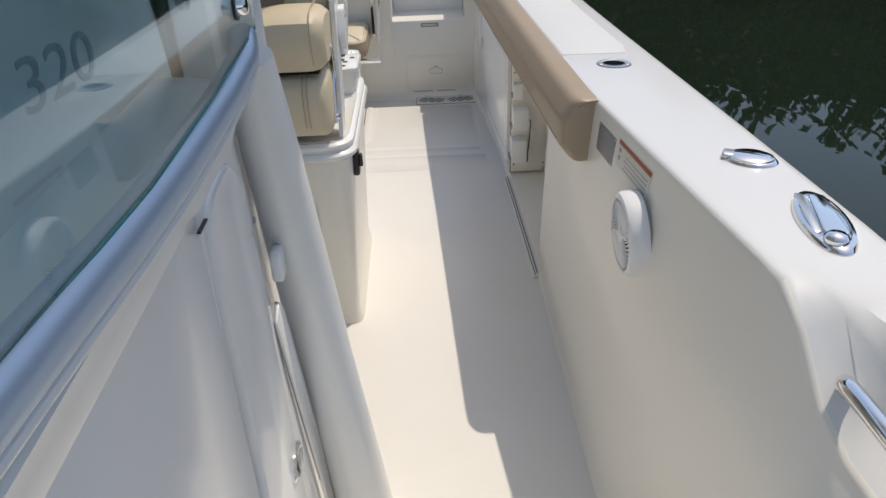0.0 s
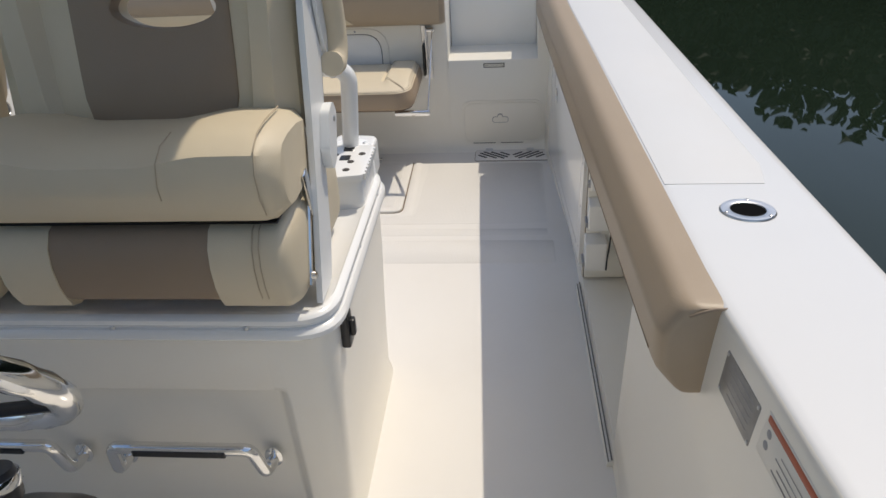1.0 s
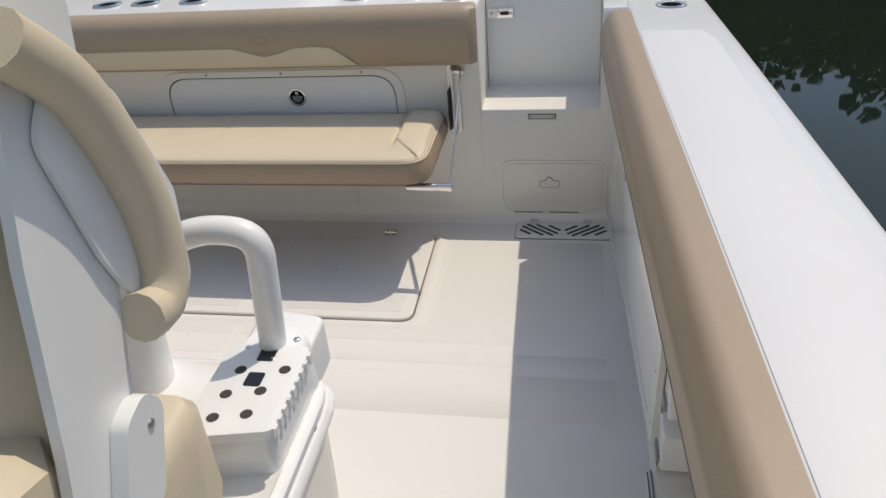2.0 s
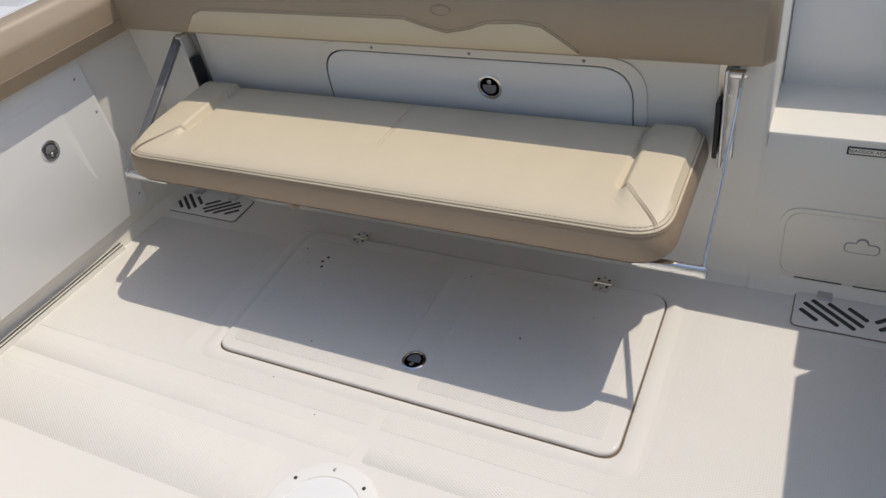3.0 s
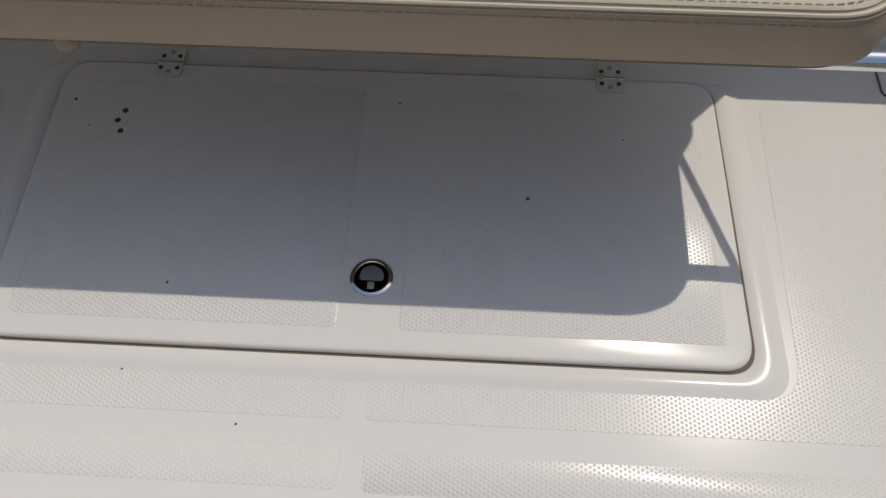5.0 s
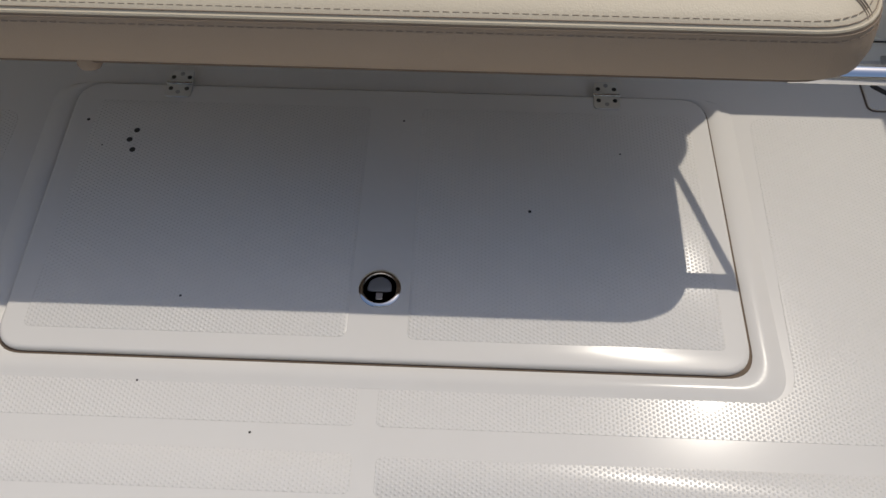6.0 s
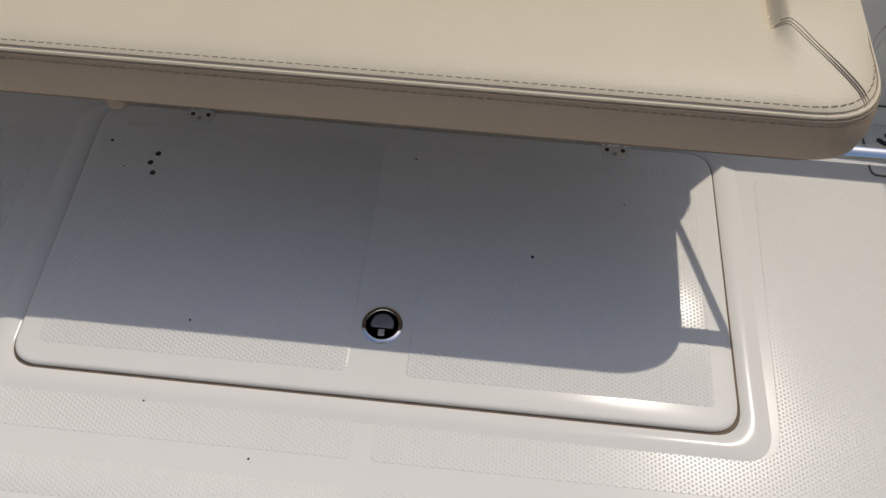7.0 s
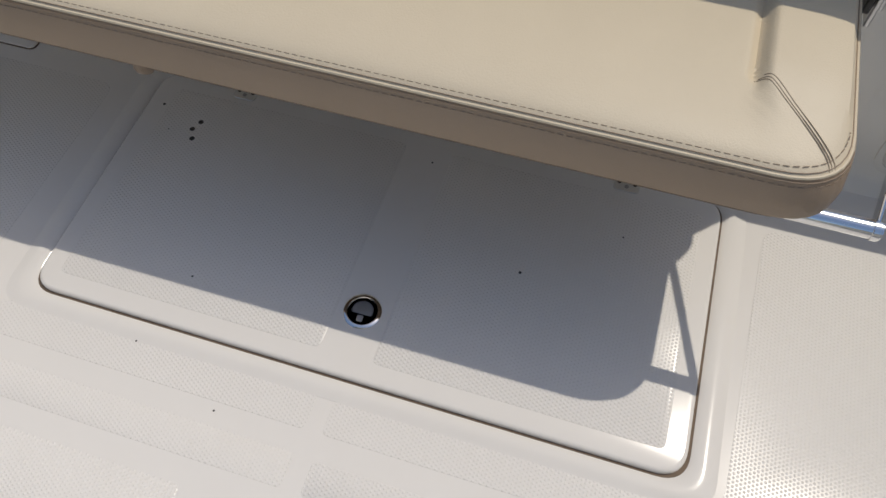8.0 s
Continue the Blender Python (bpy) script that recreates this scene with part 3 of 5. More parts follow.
# padded bolster along the transom, with a paler inlay
tb = thing("transom_bolster", (-0.28, TY, 0.6), "long tan vinyl bolster along the transom with a paler stitched inlay", "cushion")
sec = [(TY + 0.004, 0.606), (TY - 0.030, 0.604), (TY - 0.052, 0.612), (TY - 0.064, 0.632), (TY - 0.064, 0.72), (TY - 0.056, 0.762), (TY - 0.034, 0.787), (TY + 0.004, 0.796), (TY + 0.022, 0.795)]
xs = [-1.185, -1.17] + [-1.16 + k * 0.05 for k in range(37)] + [0.675, 0.688, 0.695]
loops = []
for x in xs:
    e = min(1.0, max(0.0, (0.697 - x) / 0.025))
    loops.append([(x, TY + (y - TY) * (0.35 + 0.65 * math.sqrt(e)), 0.70 + (z - 0.70) * (0.93 + 0.07 * math.sqrt(e))) for y, z in sec])
part("pad", rings(B(), loops), TAN, tb)
INLAY = [(-0.842, 0.622), (-0.80, 0.672), (-0.765, 0.686), (-0.45, 0.687), (-0.13, 0.687), (-0.075, 0.670), (-0.02, 0.656), (0.04, 0.668), (0.085, 0.684), (0.16, 0.688), (0.215, 0.682), (0.255, 0.655), (0.30, 0.622)]
ON_B = Matrix.Translation((0, TY - 0.0635, 0)) @ Matrix.Rotation(radians(90), 4, "X")
part("inlay", slab(B(), INLAY[::-1], 0.0, 0.0022, 0.001, 1, m=ON_B), CREAM, tb, "paler cream vinyl inlay")
part("stitching", tube(B(), [ON_B @ Vector((x, z + 0.006, 0.0015)) for x, z in INLAY], 0.0012, 6), THREAD, tb)
part("emblem", frame_ring(B(), [(-0.027 + 0.026 * math.cos(a), 0.712 + 0.013 * math.sin(a)) for a in [math.pi * k / 12 for k in range(24)]], [(-0.027 + 0.024 * math.cos(a), 0.712 + 0.0115 * math.sin(a)) for a in [math.pi * k / 12 for k in range(24)]], 0.0, 0.0012, m=ON_B), BROWN, tb)


def rod_holder(x, y, z, spin, oval=1.0, lean=0.0, cup=False):
    ob = thing("cup_holder" if cup else "rod_holder", (x, y, z), "stainless steel drop-in cup holder" if cup else "polished stainless steel flush rod holder", "cup holder" if cup else "rod holder", "" if cup else "rod holders")
    m = axis((x, y, z), (0, 0, 1), spin)
    ri, ro = (0.047, 0.054) if cup else (0.0255, 0.041)
    part("flange", lathe(B(), [(ro, -0.001), (ro, 0.002), (ro * 0.95, 0.005), (ri * 1.10, 0.0058), (ri * 1.02, 0.005), (ri, 0.003)], m, 28, 1.0 * oval, 1.0), STEELB, ob)
    if cup:
        part("cup", lathe(B(), [(ri, 0.003), (ri * 0.95, 0.0022), (ri * 0.90, 0.0015), (ri * 0.86, 0.0012)], m, 28), STEELB, ob)
        part("bore", lathe(B(), [(ri * 0.86, 0.0013), (0.001, 0.0012)], m, 28), BLACK, ob)
    else:
        part("bore", lathe(B(), [(ri * 0.995, 0.0034), (ri * 0.9, 0.0018), (0.001, 0.0014)], m, 24, 1.0 * oval, 1.0), VOID, ob)
    if not cup:
        for a in (30, 150, 270):
            c = m @ Vector((0.0355 * oval * math.cos(radians(a)), 0.0355 * math.sin(radians(a)), 0.0052))
            screw(ob, c, (0, 0, 1), 0.0038)
    return ob


for x, y, sp in ((-0.685, 0.677, 25), (-0.535, 0.684, 20), (-0.346, 0.682, 5), (0.266, 0.657, 0), (0.450, 0.648, -5)):
    rod_holder(x, y, 0.7925, radians(sp), 1.28)
rod_holder(0.615, 0.622, 0.7915, 0, 1.0, cup=True)
rod_holder(1.402, -1.610, shear(-1.61) - 0.001, radians(-12), 1.18)
rod_holder(1.299, 0.520, 0.7655, radians(-10), 1.15)
rod_holder(-1.40, 0.53, 0.766, radians(20), 1.2)

filler = thing("filler_cap", (1.19, 0.675, 0.764), "polished steel deck filler cap", "filler cap")
part("flange", lathe(B(), [(0.036, 0), (0.036, 0.003), (0.031, 0.006), (0.026, 0.006)], axis((1.19, 0.675, 0.764), (0, 0, 1)), 24), STEEL, filler)
part("cap", lathe(B(), [(0.026, 0.004), (0.025, 0.012), (0.020, 0.016), (0.001, 0.017)], axis((1.19, 0.675, 0.764), (0, 0, 1)), 24), STEELB, filler)
light = thing("stern_light", (1.378, 0.65, 0.764), "small polished steel fitting on the gunwale corner", "deck fitting")
part("base", lathe(B(), [(0.021, 0), (0.021, 0.003), (0.015, 0.006)], axis((1.378, 0.65, 0.764), (0, 0, 1)), 20, 0.7, 1.2), STEEL, light)
part("dome", lathe(B(), [(0.012, 0.004), (0.012, 0.014), (0.008, 0.02), (0.001, 0.022)], axis((1.378, 0.65, 0.764), (0, 0, 1)), 16, 0.8, 1.2), STEELB, light)

# live well with a clear lid in the far corner
well = thing("live_well", (-1.12, 0.74, 0.79), "live well with a tinted clear lid in the transom corner", "live well")
TEAL = material("tinted_lid", (0.16, 0.42, 0.44), 0.08, spread=0.08, scale=6, coat=0.5)
WELLP = rounded([(-1.36, 0.62), (-0.95, 0.70), (-0.90, 0.90), (-1.36, 0.90)], 0.06)
part("rim", slab(B(), WELLP, 0.789, 0.797, 0.003, 2), WHITE, well)
lidw = part("lid", slab(B(), inset(WELLP, 0.02), 0.794, 0.801, 0.003, 2), TEAL, well, "tinted teal acrylic lid")
part("pull", lathe(B(), [(0.026, 0.0), (0.026, 0.004), (0.02, 0.006), (0.001, 0.005)], axis((-1.14, 0.735, 0.801), (0, 0, 1)), 20), GREY, lidw)


# ---- folding bench ----
bench = thing("folding_bench", (-0.155, 0.3, 0.34), "cream vinyl fold-down transom bench on steel struts", "bench")
BX0, BX1, BY0, BY1 = -0.893, 0.582, 0.100, 0.505
BZ = 0.024                                  # lift of the cushion over its board
CP0 = rounded([(BX0, BY0), (BX1, BY0), (BX1, BY1), (BX0, BY1)], [0.085, 0.085, 0.02, 0.02], 8)


def resample(pts, n):
    """The closed outline again, with n evenly spaced points."""
    seg = [((Vector(q) - Vector(p)).length) for p, q in zip(pts, pts[1:] + pts[:1])]
    total, out, k, run = sum(seg), [], 0, 0.0
    for i in range(n):
        s = total * i / n
        while run + seg[k] < s:
            run += seg[k]
            k += 1
        t = (s - run) / seg[k]
        p, q = Vector(pts[k]), Vector(pts[(k + 1) % len(pts)])
        w = p + (q - p) * t
        out.append((w.x, w.y))
    return out


CP = resample(CP0, 1000)


def crown(x, y):
    """Padded top: the two ends stand proud of the sunken middle, and fade out towards the front."""
    f, sharp = ease(0.135, 0.262, y), ease(0.222, 0.240, y)
    lift = ease(0.450, 0.466, x) + ease(-0.742, -0.758, x)
    dip = math.exp(-((x - 0.449) / 0.006) ** 2) + math.exp(-((x + 0.741) / 0.006) ** 2)
    mid = 0.0035 * math.exp(-((x + 0.15) / 0.5) ** 2) * math.sin(math.pi * min(1.0, max(0.0, (y - BY0) / (BY1 - BY0))))
    fold = math.exp(-((x + 0.153) / 0.006) ** 2) * ease(0.22, 0.30, y)
    return 0.0135 * f * lift - 0.0065 * sharp * dip + mid - 0.002 * fold


CUSHION_EDGE = [(d, z + BZ) for d, z in ((0.0, 0.362), (0.004, 0.388), (0.010, 0.404), (0.016, 0.410), (0.026, 0.4145), (0.038, 0.4175), (0.052, 0.4192), (0.066, 0.4202), (0.08, 0.4206), (0.11, 0.4212), (0.14, 0.4214), (0.30, 0.4214))]


def top_z(x, y):
    """Height of the cushion's top."""
    r = 0.085 if y < 0.3 else 0.02
    qx, qy = abs(x - (BX0 + BX1) / 2) - (BX1 - BX0) / 2 + r, abs(y - (BY0 + BY1) / 2) - (BY1 - BY0) / 2 + r
    d = r - math.hypot(max(qx, 0), max(qy, 0)) - min(max(qx, qy), 0)
    return curve(CUSHION_EDGE, max(0.0, d)) + (crown(x, y) if d > 0.02 else 0.0)


def stitched(pts, r, mat, name="seam", lift=0.0):
    """A seam that lies on the cushion's top."""
    path = [p for p in smooth_path([Vector((x, y, 0)) for x, y in pts], 8)]
    return part(name, tube(B(), [Vector((p[0], p[1], top_z(p[0], p[1]) + lift)) for p in path], r, 6), mat, cushion)


STITCH = []
loops = []
for d, z in ((0.018, 0.334), (0.008, 0.335), (0.001, 0.343), (0.0, 0.362), (0.004, 0.388), (0.010, 0.404), (0.016, 0.410)):
    loops.append([(x, y, z + BZ) for x, y in inset(CP, d)])
for d in [0.026, 0.032, 0.038, 0.052, 0.066, 0.08, 0.095] + [0.105 + 0.0035 * k for k in range(16)] + [0.165, 0.175, 0.185, 0.192]:
    loops.append([(x, y, curve(CUSHION_EDGE, d) + crown(x, y)) for x, y in inset(CP, d)])
cushion = part("cushion", rings(B(), loops[5:], None, False), CREAM, bench)
part("boxing", rings(B(), loops[:6], None, True, False), BOXING, cushion, "darker tan vinyl side band")
for d, z, r, mt in ((0.0112, 0.4048 + BZ, 0.0022, CREAM), (0.0142, 0.4090 + BZ, 0.0007, BROWN), (0.0078, 0.4010 + BZ, 0.0007, BROWN)):
    p = inset(CP, d)
    part("piping", tube(B(), [Vector((x, y, z)) for x, y in p] + [Vector((*p[0], z))], r, 6), mt, cushion)
# broken top stitching along the front and the two ends
run = [q for q in inset(CP, 0.0195)]
for k in range(0, len(run), 3):
    if run[k][1] < 0.47 and k + 2 < len(run):
        (xa, ya), (xb, yb) = run[k], run[k + 2]
        STITCH.append((Vector((xa, ya, top_z(xa, ya) + 0.0001)), Vector((xb, yb, top_z(xb, yb) + 0.0001))))
lower_run = inset(CP, 0.0062)
for k in range(0, len(lower_run) - 2, 3):
    if lower_run[k][1] < 0.47:
        STITCH.append((Vector((*lower_run[k], 0.3948 + BZ)), Vector((*lower_run[k + 2], 0.3948 + BZ))))
bm = B()
for pa, pb in STITCH:
    tube(bm, [pa, pb], 0.0006, 4)
tagged(part("stitching", bm, BROWN, cushion), kind="stuff")
for s, ix, ox in ((1, 0.453, BX1), (-1, -0.744, BX0)):
    for off in (0.0, 0.004, 0.009):
        stitched([(ix + s * (off - 0.004), 0.232 + off * 0.6), (ix + s * (0.010 + off), 0.227 + off * 0.3), (ix + s * (0.034 + off), 0.201), (ix + s * (0.064 + off), 0.168), (ix + s * (0.086 + off), 0.142), (ix + s * (0.094 + off * 0.8), 0.126)], 0.0007, TAN, lift=-0.0001)
for off in (0.0, 0.010):
    stitched([(-0.158 + off, 0.27), (-0.158 + off, 0.38), (-0.158 + off, 0.495)], 0.0007, THREAD)
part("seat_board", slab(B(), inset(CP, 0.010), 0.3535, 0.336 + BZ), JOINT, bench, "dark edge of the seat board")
for xa, xb in ((-0.935, -0.79), (0.50, 0.645)):
    part("end_tube", tube(B(), [(xa, 0.147, 0.331), (xb, 0.147, 0.331)], 0.0125, 14), STEEL, bench, "polished steel tube under the seat")
for s, xb in ((1, 0.608), (-1, -0.908)):
    br = part("bracket", box(B(), xb - 0.004, xb + 0.004, TY - 0.045, TY - 0.003, 0.355, 0.596, 0.002, 1), STEELB, bench, "brushed steel hinge bracket")
    part("backing_plate", box(B(), xb - 0.022, xb + 0.022, TY - 0.006, TY + 0.001, 0.355, 0.596, 0.002, 1), STEELB if s > 0 else DATA, br)
    part("rear_slide", box(B(), xb - s * 0.012 - 0.005, xb - s * 0.012 + 0.005, TY - 0.05, TY - 0.012, 0.38, 0.52, 0.002, 1), BLACK, br)
    for z in (0.36, 0.44, 0.53):
        part("bolt", lathe(B(), [(0.006, 0), (0.006, 0.002), (0.003, 0.004)], axis((xb + s * 0.004, TY - 0.026, z), (s, 0, 0)), 10), STEEL, br)
    xs_ = xb + s * 0.030
    st = part("strut", box(B(), -(0.003 if s > 0 else 0.015), 0.003 if s > 0 else 0.015, 0, 0.432, -(0.010 if s > 0 else 0.006), 0.010 if s > 0 else 0.006, 0.002, 1, m=Matrix.Translation((xs_, 0.147, 0.331)) @ Matrix.Rotation(math.atan2(0.247, 0.353), 4, "X")), STEEL if s > 0 else DATA, bench, "flat polished steel strut" if s > 0 else "dark flat steel strut")
    part("pivot", lathe(B(), [(0.014, -0.004), (0.014, 0.004), (0.008, 0.008), (0.001, 0.008)], axis((xs_, 0.147, 0.331), (s, 0, 0)), 16), STEEL, st)
    part("pivot", lathe(B(), [(0.011, -0.03), (0.011, 0.004), (0.006, 0.008), (0.001, 0.008)], axis((xs_, 0.50, 0.578), (s, 0, 0)), 16), STEEL, st)
part("bumper", lathe(B(), [(0.015, -0.016), (0.015, -0.004), (0.011, 0.002), (0.001, 0.003)], axis((-0.336, 0.116, 0.341), (0, -0.5, -1)), 18), BROWN, bench, "brown rubber bumper under the seat")


# ---- bolsters under the gunwales ----
def side_bolster(sign, label):
    ob = thing("gunwale_bolster", (sign * 1.22, -0.7, 0.62), label, "cushion", "gunwale bolsters")
    loops = []
    n = 48
    for k in range(n):
        y = -1.905 + (0.0028 * k * k if k < 5 else 0.0448 + (2.385 - 0.0448) * (k - 4) / (n - 5))
        e = math.sqrt(1 - (1 - min(1.0, (y + 1.905) / 0.030)) ** 2)
        i, z = curve(INNER, y), shear(y)
        sec = rounded([(i + 0.012, z - 0.168), (i + 0.012, z - 0.002), (i - 0.050, z + 0.001), (i - 0.082, z - 0.055), (i - 0.080, z - 0.128), (i - 0.046, z - 0.170)], [0.002, 0.002, 0.034, 0.035, 0.034, 0.022], 6)
        cx, cz = i, z - 0.08
        loops.append([(sign * (cx + (x - cx) * (0.8 + 0.2 * e)), y, cz + (zz - cz) * (0.94 + 0.06 * e)) for x, zz in sec])
    pad = part("pad", rings(B(), loops), TAN, ob)
    y0 = -1.905
    i, z = curve(INNER, y0), shear(y0)
    part("piping", tube(B(), [Vector((sign * (i + 0.008), y0 - 0.002, z - 0.004)), Vector((sign * (i - 0.012), y0 - 0.003, z - 0.004)), Vector((sign * (i - 0.030), y0 - 0.003, z - 0.010)), Vector((sign * (i - 0.045), y0 - 0.001, z - 0.018))], 0.0022, 6), BROWN, pad)
    part("seam", tube(B(), [Vector((sign * (curve(INNER, y) - 0.0802), y, shear(y) - 0.118)) for y in [-1.85 + 0.1 * k for k in range(24)]], 0.0014, 6), BROWN, pad)
    if sign < 0:
        line = [(y, shear(y) - 0.150 + 0.075 * ease(0.40, 0.28, y)) for y in [-0.9 + 0.05 * k for k in range(27)]]

        def face(y, z):
            q = shear(y) - z
            return -(curve(INNER, y) - curve([(0.0, 0.0), (0.018, 0.050), (0.045, 0.066), (0.085, 0.078), (0.130, 0.074), (0.156, 0.050)], q) - 0.0015)
        rows_ = [[Vector((face(y, z0 + (shear(y) - 0.150 - z0) * k / 6), y, z0 + (shear(y) - 0.150 - z0) * k / 6)) for k in range(7)] for y, z0 in line]
        part("inlay", rings(B(), rows_, None, False, False, False), CREAM, pad, "paler cream vinyl inlay")
        part("stitching", tube(B(), [Vector((face(y, z + 0.004) + 0.0005, y, z + 0.004)) for y, z in line], 0.0013, 6), THREAD, pad)
    return ob


side_bolster(1, "long tan vinyl bolster padding the port gunwale")
side_bolster(-1, "long tan vinyl bolster padding the starboard gunwale")


# ---- side doors, lockers and fittings of the cockpit sides ----
def on_wall(y, z, sign=1, out=0.0):
    return Vector((sign * (wall_x(y, z) - out), y, z))


def wall_slab(parent, name, pts, t0, t1, mat, sign=1, label="", ring=None):
    """A plate that follows the liner; pts are (y, z)."""
    def at(p, t):
        return on_wall(p[0], p[1], sign, t)
    if ring is not None:
        loops = [[at(p, t0) for p in pts], [at(p, t1) for p in pts], [at(p, t1) for p in ring], [at(p, t0) for p in ring]]
        return part(name, rings(B(), loops + [loops[0]], None, False, False), mat, parent, label)
    return part(name, rings(B(), [[at(p, t0) for p in pts], [at(p, t1 - 0.001) for p in pts], [at(p, t1) for p in inset(pts, 0.002)]]), mat, parent, label)


for sg, nm in ((1, "port"), (-1, "starboard")):
    dr = thing("side_door", (sg * 1.2, -0.2, 0.08), "white gelcoat sliding side door with a steel latch, closed" if sg < 0 else "white gelcoat sliding side door, slid aft", "door", "side doors")
    outer = rect(-0.655 if sg > 0 else -1.42, 0.305, 0.085, 0.60, 0.02)
    inner = rect(-0.60 if sg > 0 else -1.36, 0.185, 0.125, 0.545, 0.05)
    wall_slab(dr, "frame", outer, 0.0, 0.012, WHITE, sg)
    wall_slab(dr, "gap", inset(inner, -0.003), 0.011, 0.0125, GAP, sg)
    wall_slab(dr, "panel", inner, 0.011, 0.0145, WHITE, sg)
    c = on_wall(0.098, 0.41, sg, 0.0145)
    flush_latch(dr, c, (-sg, 0, 0.02), 0.030)
    for y, z in ((0.27, 0.545), (0.285, 0.43), (0.285, 0.13), (-0.63 if sg > 0 else -1.39, 0.30), (-0.63 if sg > 0 else -1.39, 0.15), (-0.63 if sg > 0 else -1.39, 0.45)):
        screw(dr, on_wall(y, z, sg, 0.012), (-sg, 0, 0), 0.004, mat=GREY)
    tr = thing("door_track", (sg * 1.23, -1.05, 0.05), "brushed steel sliding door track along the sole", "track", "door tracks")
    y0, y1 = (-1.455, -0.66) if sg > 0 else (-1.4, 0.15)
    for dx, z, r in ((0.004, 0.024, 0.0020), (0.012, 0.018, 0.0016)):
        part("rail", tube(B(), [Vector((sg * (curve(FOOT, y0) - dx), y0, z)), Vector((sg * (curve(FOOT, y1) - dx), y1, z))], r, 8), TRACK, tr)
    part("channel", rings(B(), [[Vector((sg * (curve(FOOT, y) - a), y, b)) for a, b in ((-0.005, 0.0), (0.016, 0.0), (0.014, 0.014), (-0.005, 0.022))] for y in (y0, y1)]), GEL, tr)

# the open locker on the port side: a panel on its aft end with two holders
def yz_slab(pts, x0, x1, bev=0.002):
    return slab(B(), pts, 0, x1 - x0, bev, 2, m=Matrix(((0, 0, -1, x1), (1, 0, 0, 0), (0, 1, 0, 0), (0, 0, 0, 1))))


def facing_bow(pts, y_back, y_front, bev=0.002):
    """A plate in x and z whose face looks towards the bow."""
    return slab(B(), pts, -y_back, -y_front, bev, 2, m=Matrix(((1, 0, 0, 0), (0, 0, -1, 0), (0, 1, 0, 0), (0, 0, 0, 1))))


lock = thing("tackle_rack", (1.30, -0.69, 0.056), "cream plastic tackle rack inside the open side locker", "rack")
part("mounting_plate", facing_bow(rounded([(1.222, 0.058), (1.352, 0.058), (1.374, 0.088), (1.388, 0.135), (1.388, 0.54), (1.222, 0.54)], [0.004, 0.03, 0.012, 0.012, 0.03, 0.01], 5), -0.668, -0.682, 0.003), GEL, lock)
part("plate_gap", facing_bow(rounded([(1.220, 0.053), (1.354, 0.053), (1.378, 0.086), (1.392, 0.135), (1.392, 0.545), (1.220, 0.545)], [0.004, 0.03, 0.012, 0.012, 0.03, 0.01], 5), -0.666, -0.671, 0.0), JOINT, lock)
for x0, x1, z0, z1, yf in ((1.222, 1.288, 0.268, 0.358, -0.742), (1.216, 1.283, 0.128, 0.228, -0.752), (1.226, 1.266, 0.396, 0.460, -0.720)):
    hold = part("holder", facing_bow(rect(x0, x1, z0, z1, 0.006), -0.680, yf, 0.004), WHITE, lock)
    part("clip", facing_bow(rect(x0 - 0.007, x0 + 0.002, z0 + 0.004, z0 + 0.022, 0.002), -0.680, yf + 0.018, 0.001), GREY, hold)
part("strap", tube(B(), bent([(1.289, -0.748, 0.322), (1.294, -0.752, 0.312), (1.287, -0.757, 0.215), (1.283, -0.757, 0.178), (1.282, -0.757, 0.136)], 0.01), [0.0022] * 8 + [0.0032] * 8 + [0.0026] * 7, 8), BLACK, lock, "black shock cord")
part("round_cover", lathe(B(), [(0.036, 0), (0.036, 0.004), (0.032, 0.006), (0.001, 0.007)], axis((1.303, -0.681, 0.215), (0, -1, 0)), 24, 1.0, 1.35), GEL, lock)
for x, z in ((1.234, 0.094), (1.362, 0.096), (1.234, 0.50), (1.366, 0.50)):
    screw(lock, (x, -0.6825, z), (0, -1, 0), 0.0045, mat=BROWN)

# speaker
sp = thing("speaker", (1.29, -2.29, 0.65), "round white marine speaker with a slotted grille", "speaker")
sc = on_wall(-2.275, 0.640)
sm = axis(sc, (-1.0, 0.0, -0.06))
part("housing", lathe(B(), [(0.094, -0.01), (0.094, 0.020), (0.090, 0.030), (0.083, 0.034), (0.079, 0.032), (0.077, 0.010)], sm, 40), SPEAK, sp)
part("cone", lathe(B(), [(0.079, 0.0205), (0.03, 0.0200), (0.001, 0.0195)], sm, 32), VOID, sp)
for k in range(40):
    sweep_ = []
    for j in range(6):
        rr_ = 0.021 + 0.0105 * j
        ang = 2 * math.pi * k / 40 + 0.55 * (rr_ - 0.021) / 0.055
        sweep_.append(sm @ Vector((rr_ * math.cos(ang), rr_ * math.sin(ang), 0.0305 + 0.0015 * math.sin(math.pi * j / 5))))
    part("grille_bar", tube(B(), sweep_, [0.0011, 0.0015, 0.0019, 0.0023, 0.0027, 0.0030], 6), SPEAK, sp)
for q in range(4):
    m = sm @ Matrix.Rotation(radians(90 * q + 20), 4, "Z")
    part("spoke", slab(B(), rect(0.012, 0.080, -0.0045, 0.0045, 0.001, 1), 0.027, 0.0335, 0.001, 1, m=m), SPEAK, sp)
    c = sm @ Vector((0.074 * math.cos(radians(90 * q + 20)), 0.074 * math.sin(radians(90 * q + 20)), 0.034))
    screw(sp, c, (-1, 0, 0), 0.004)
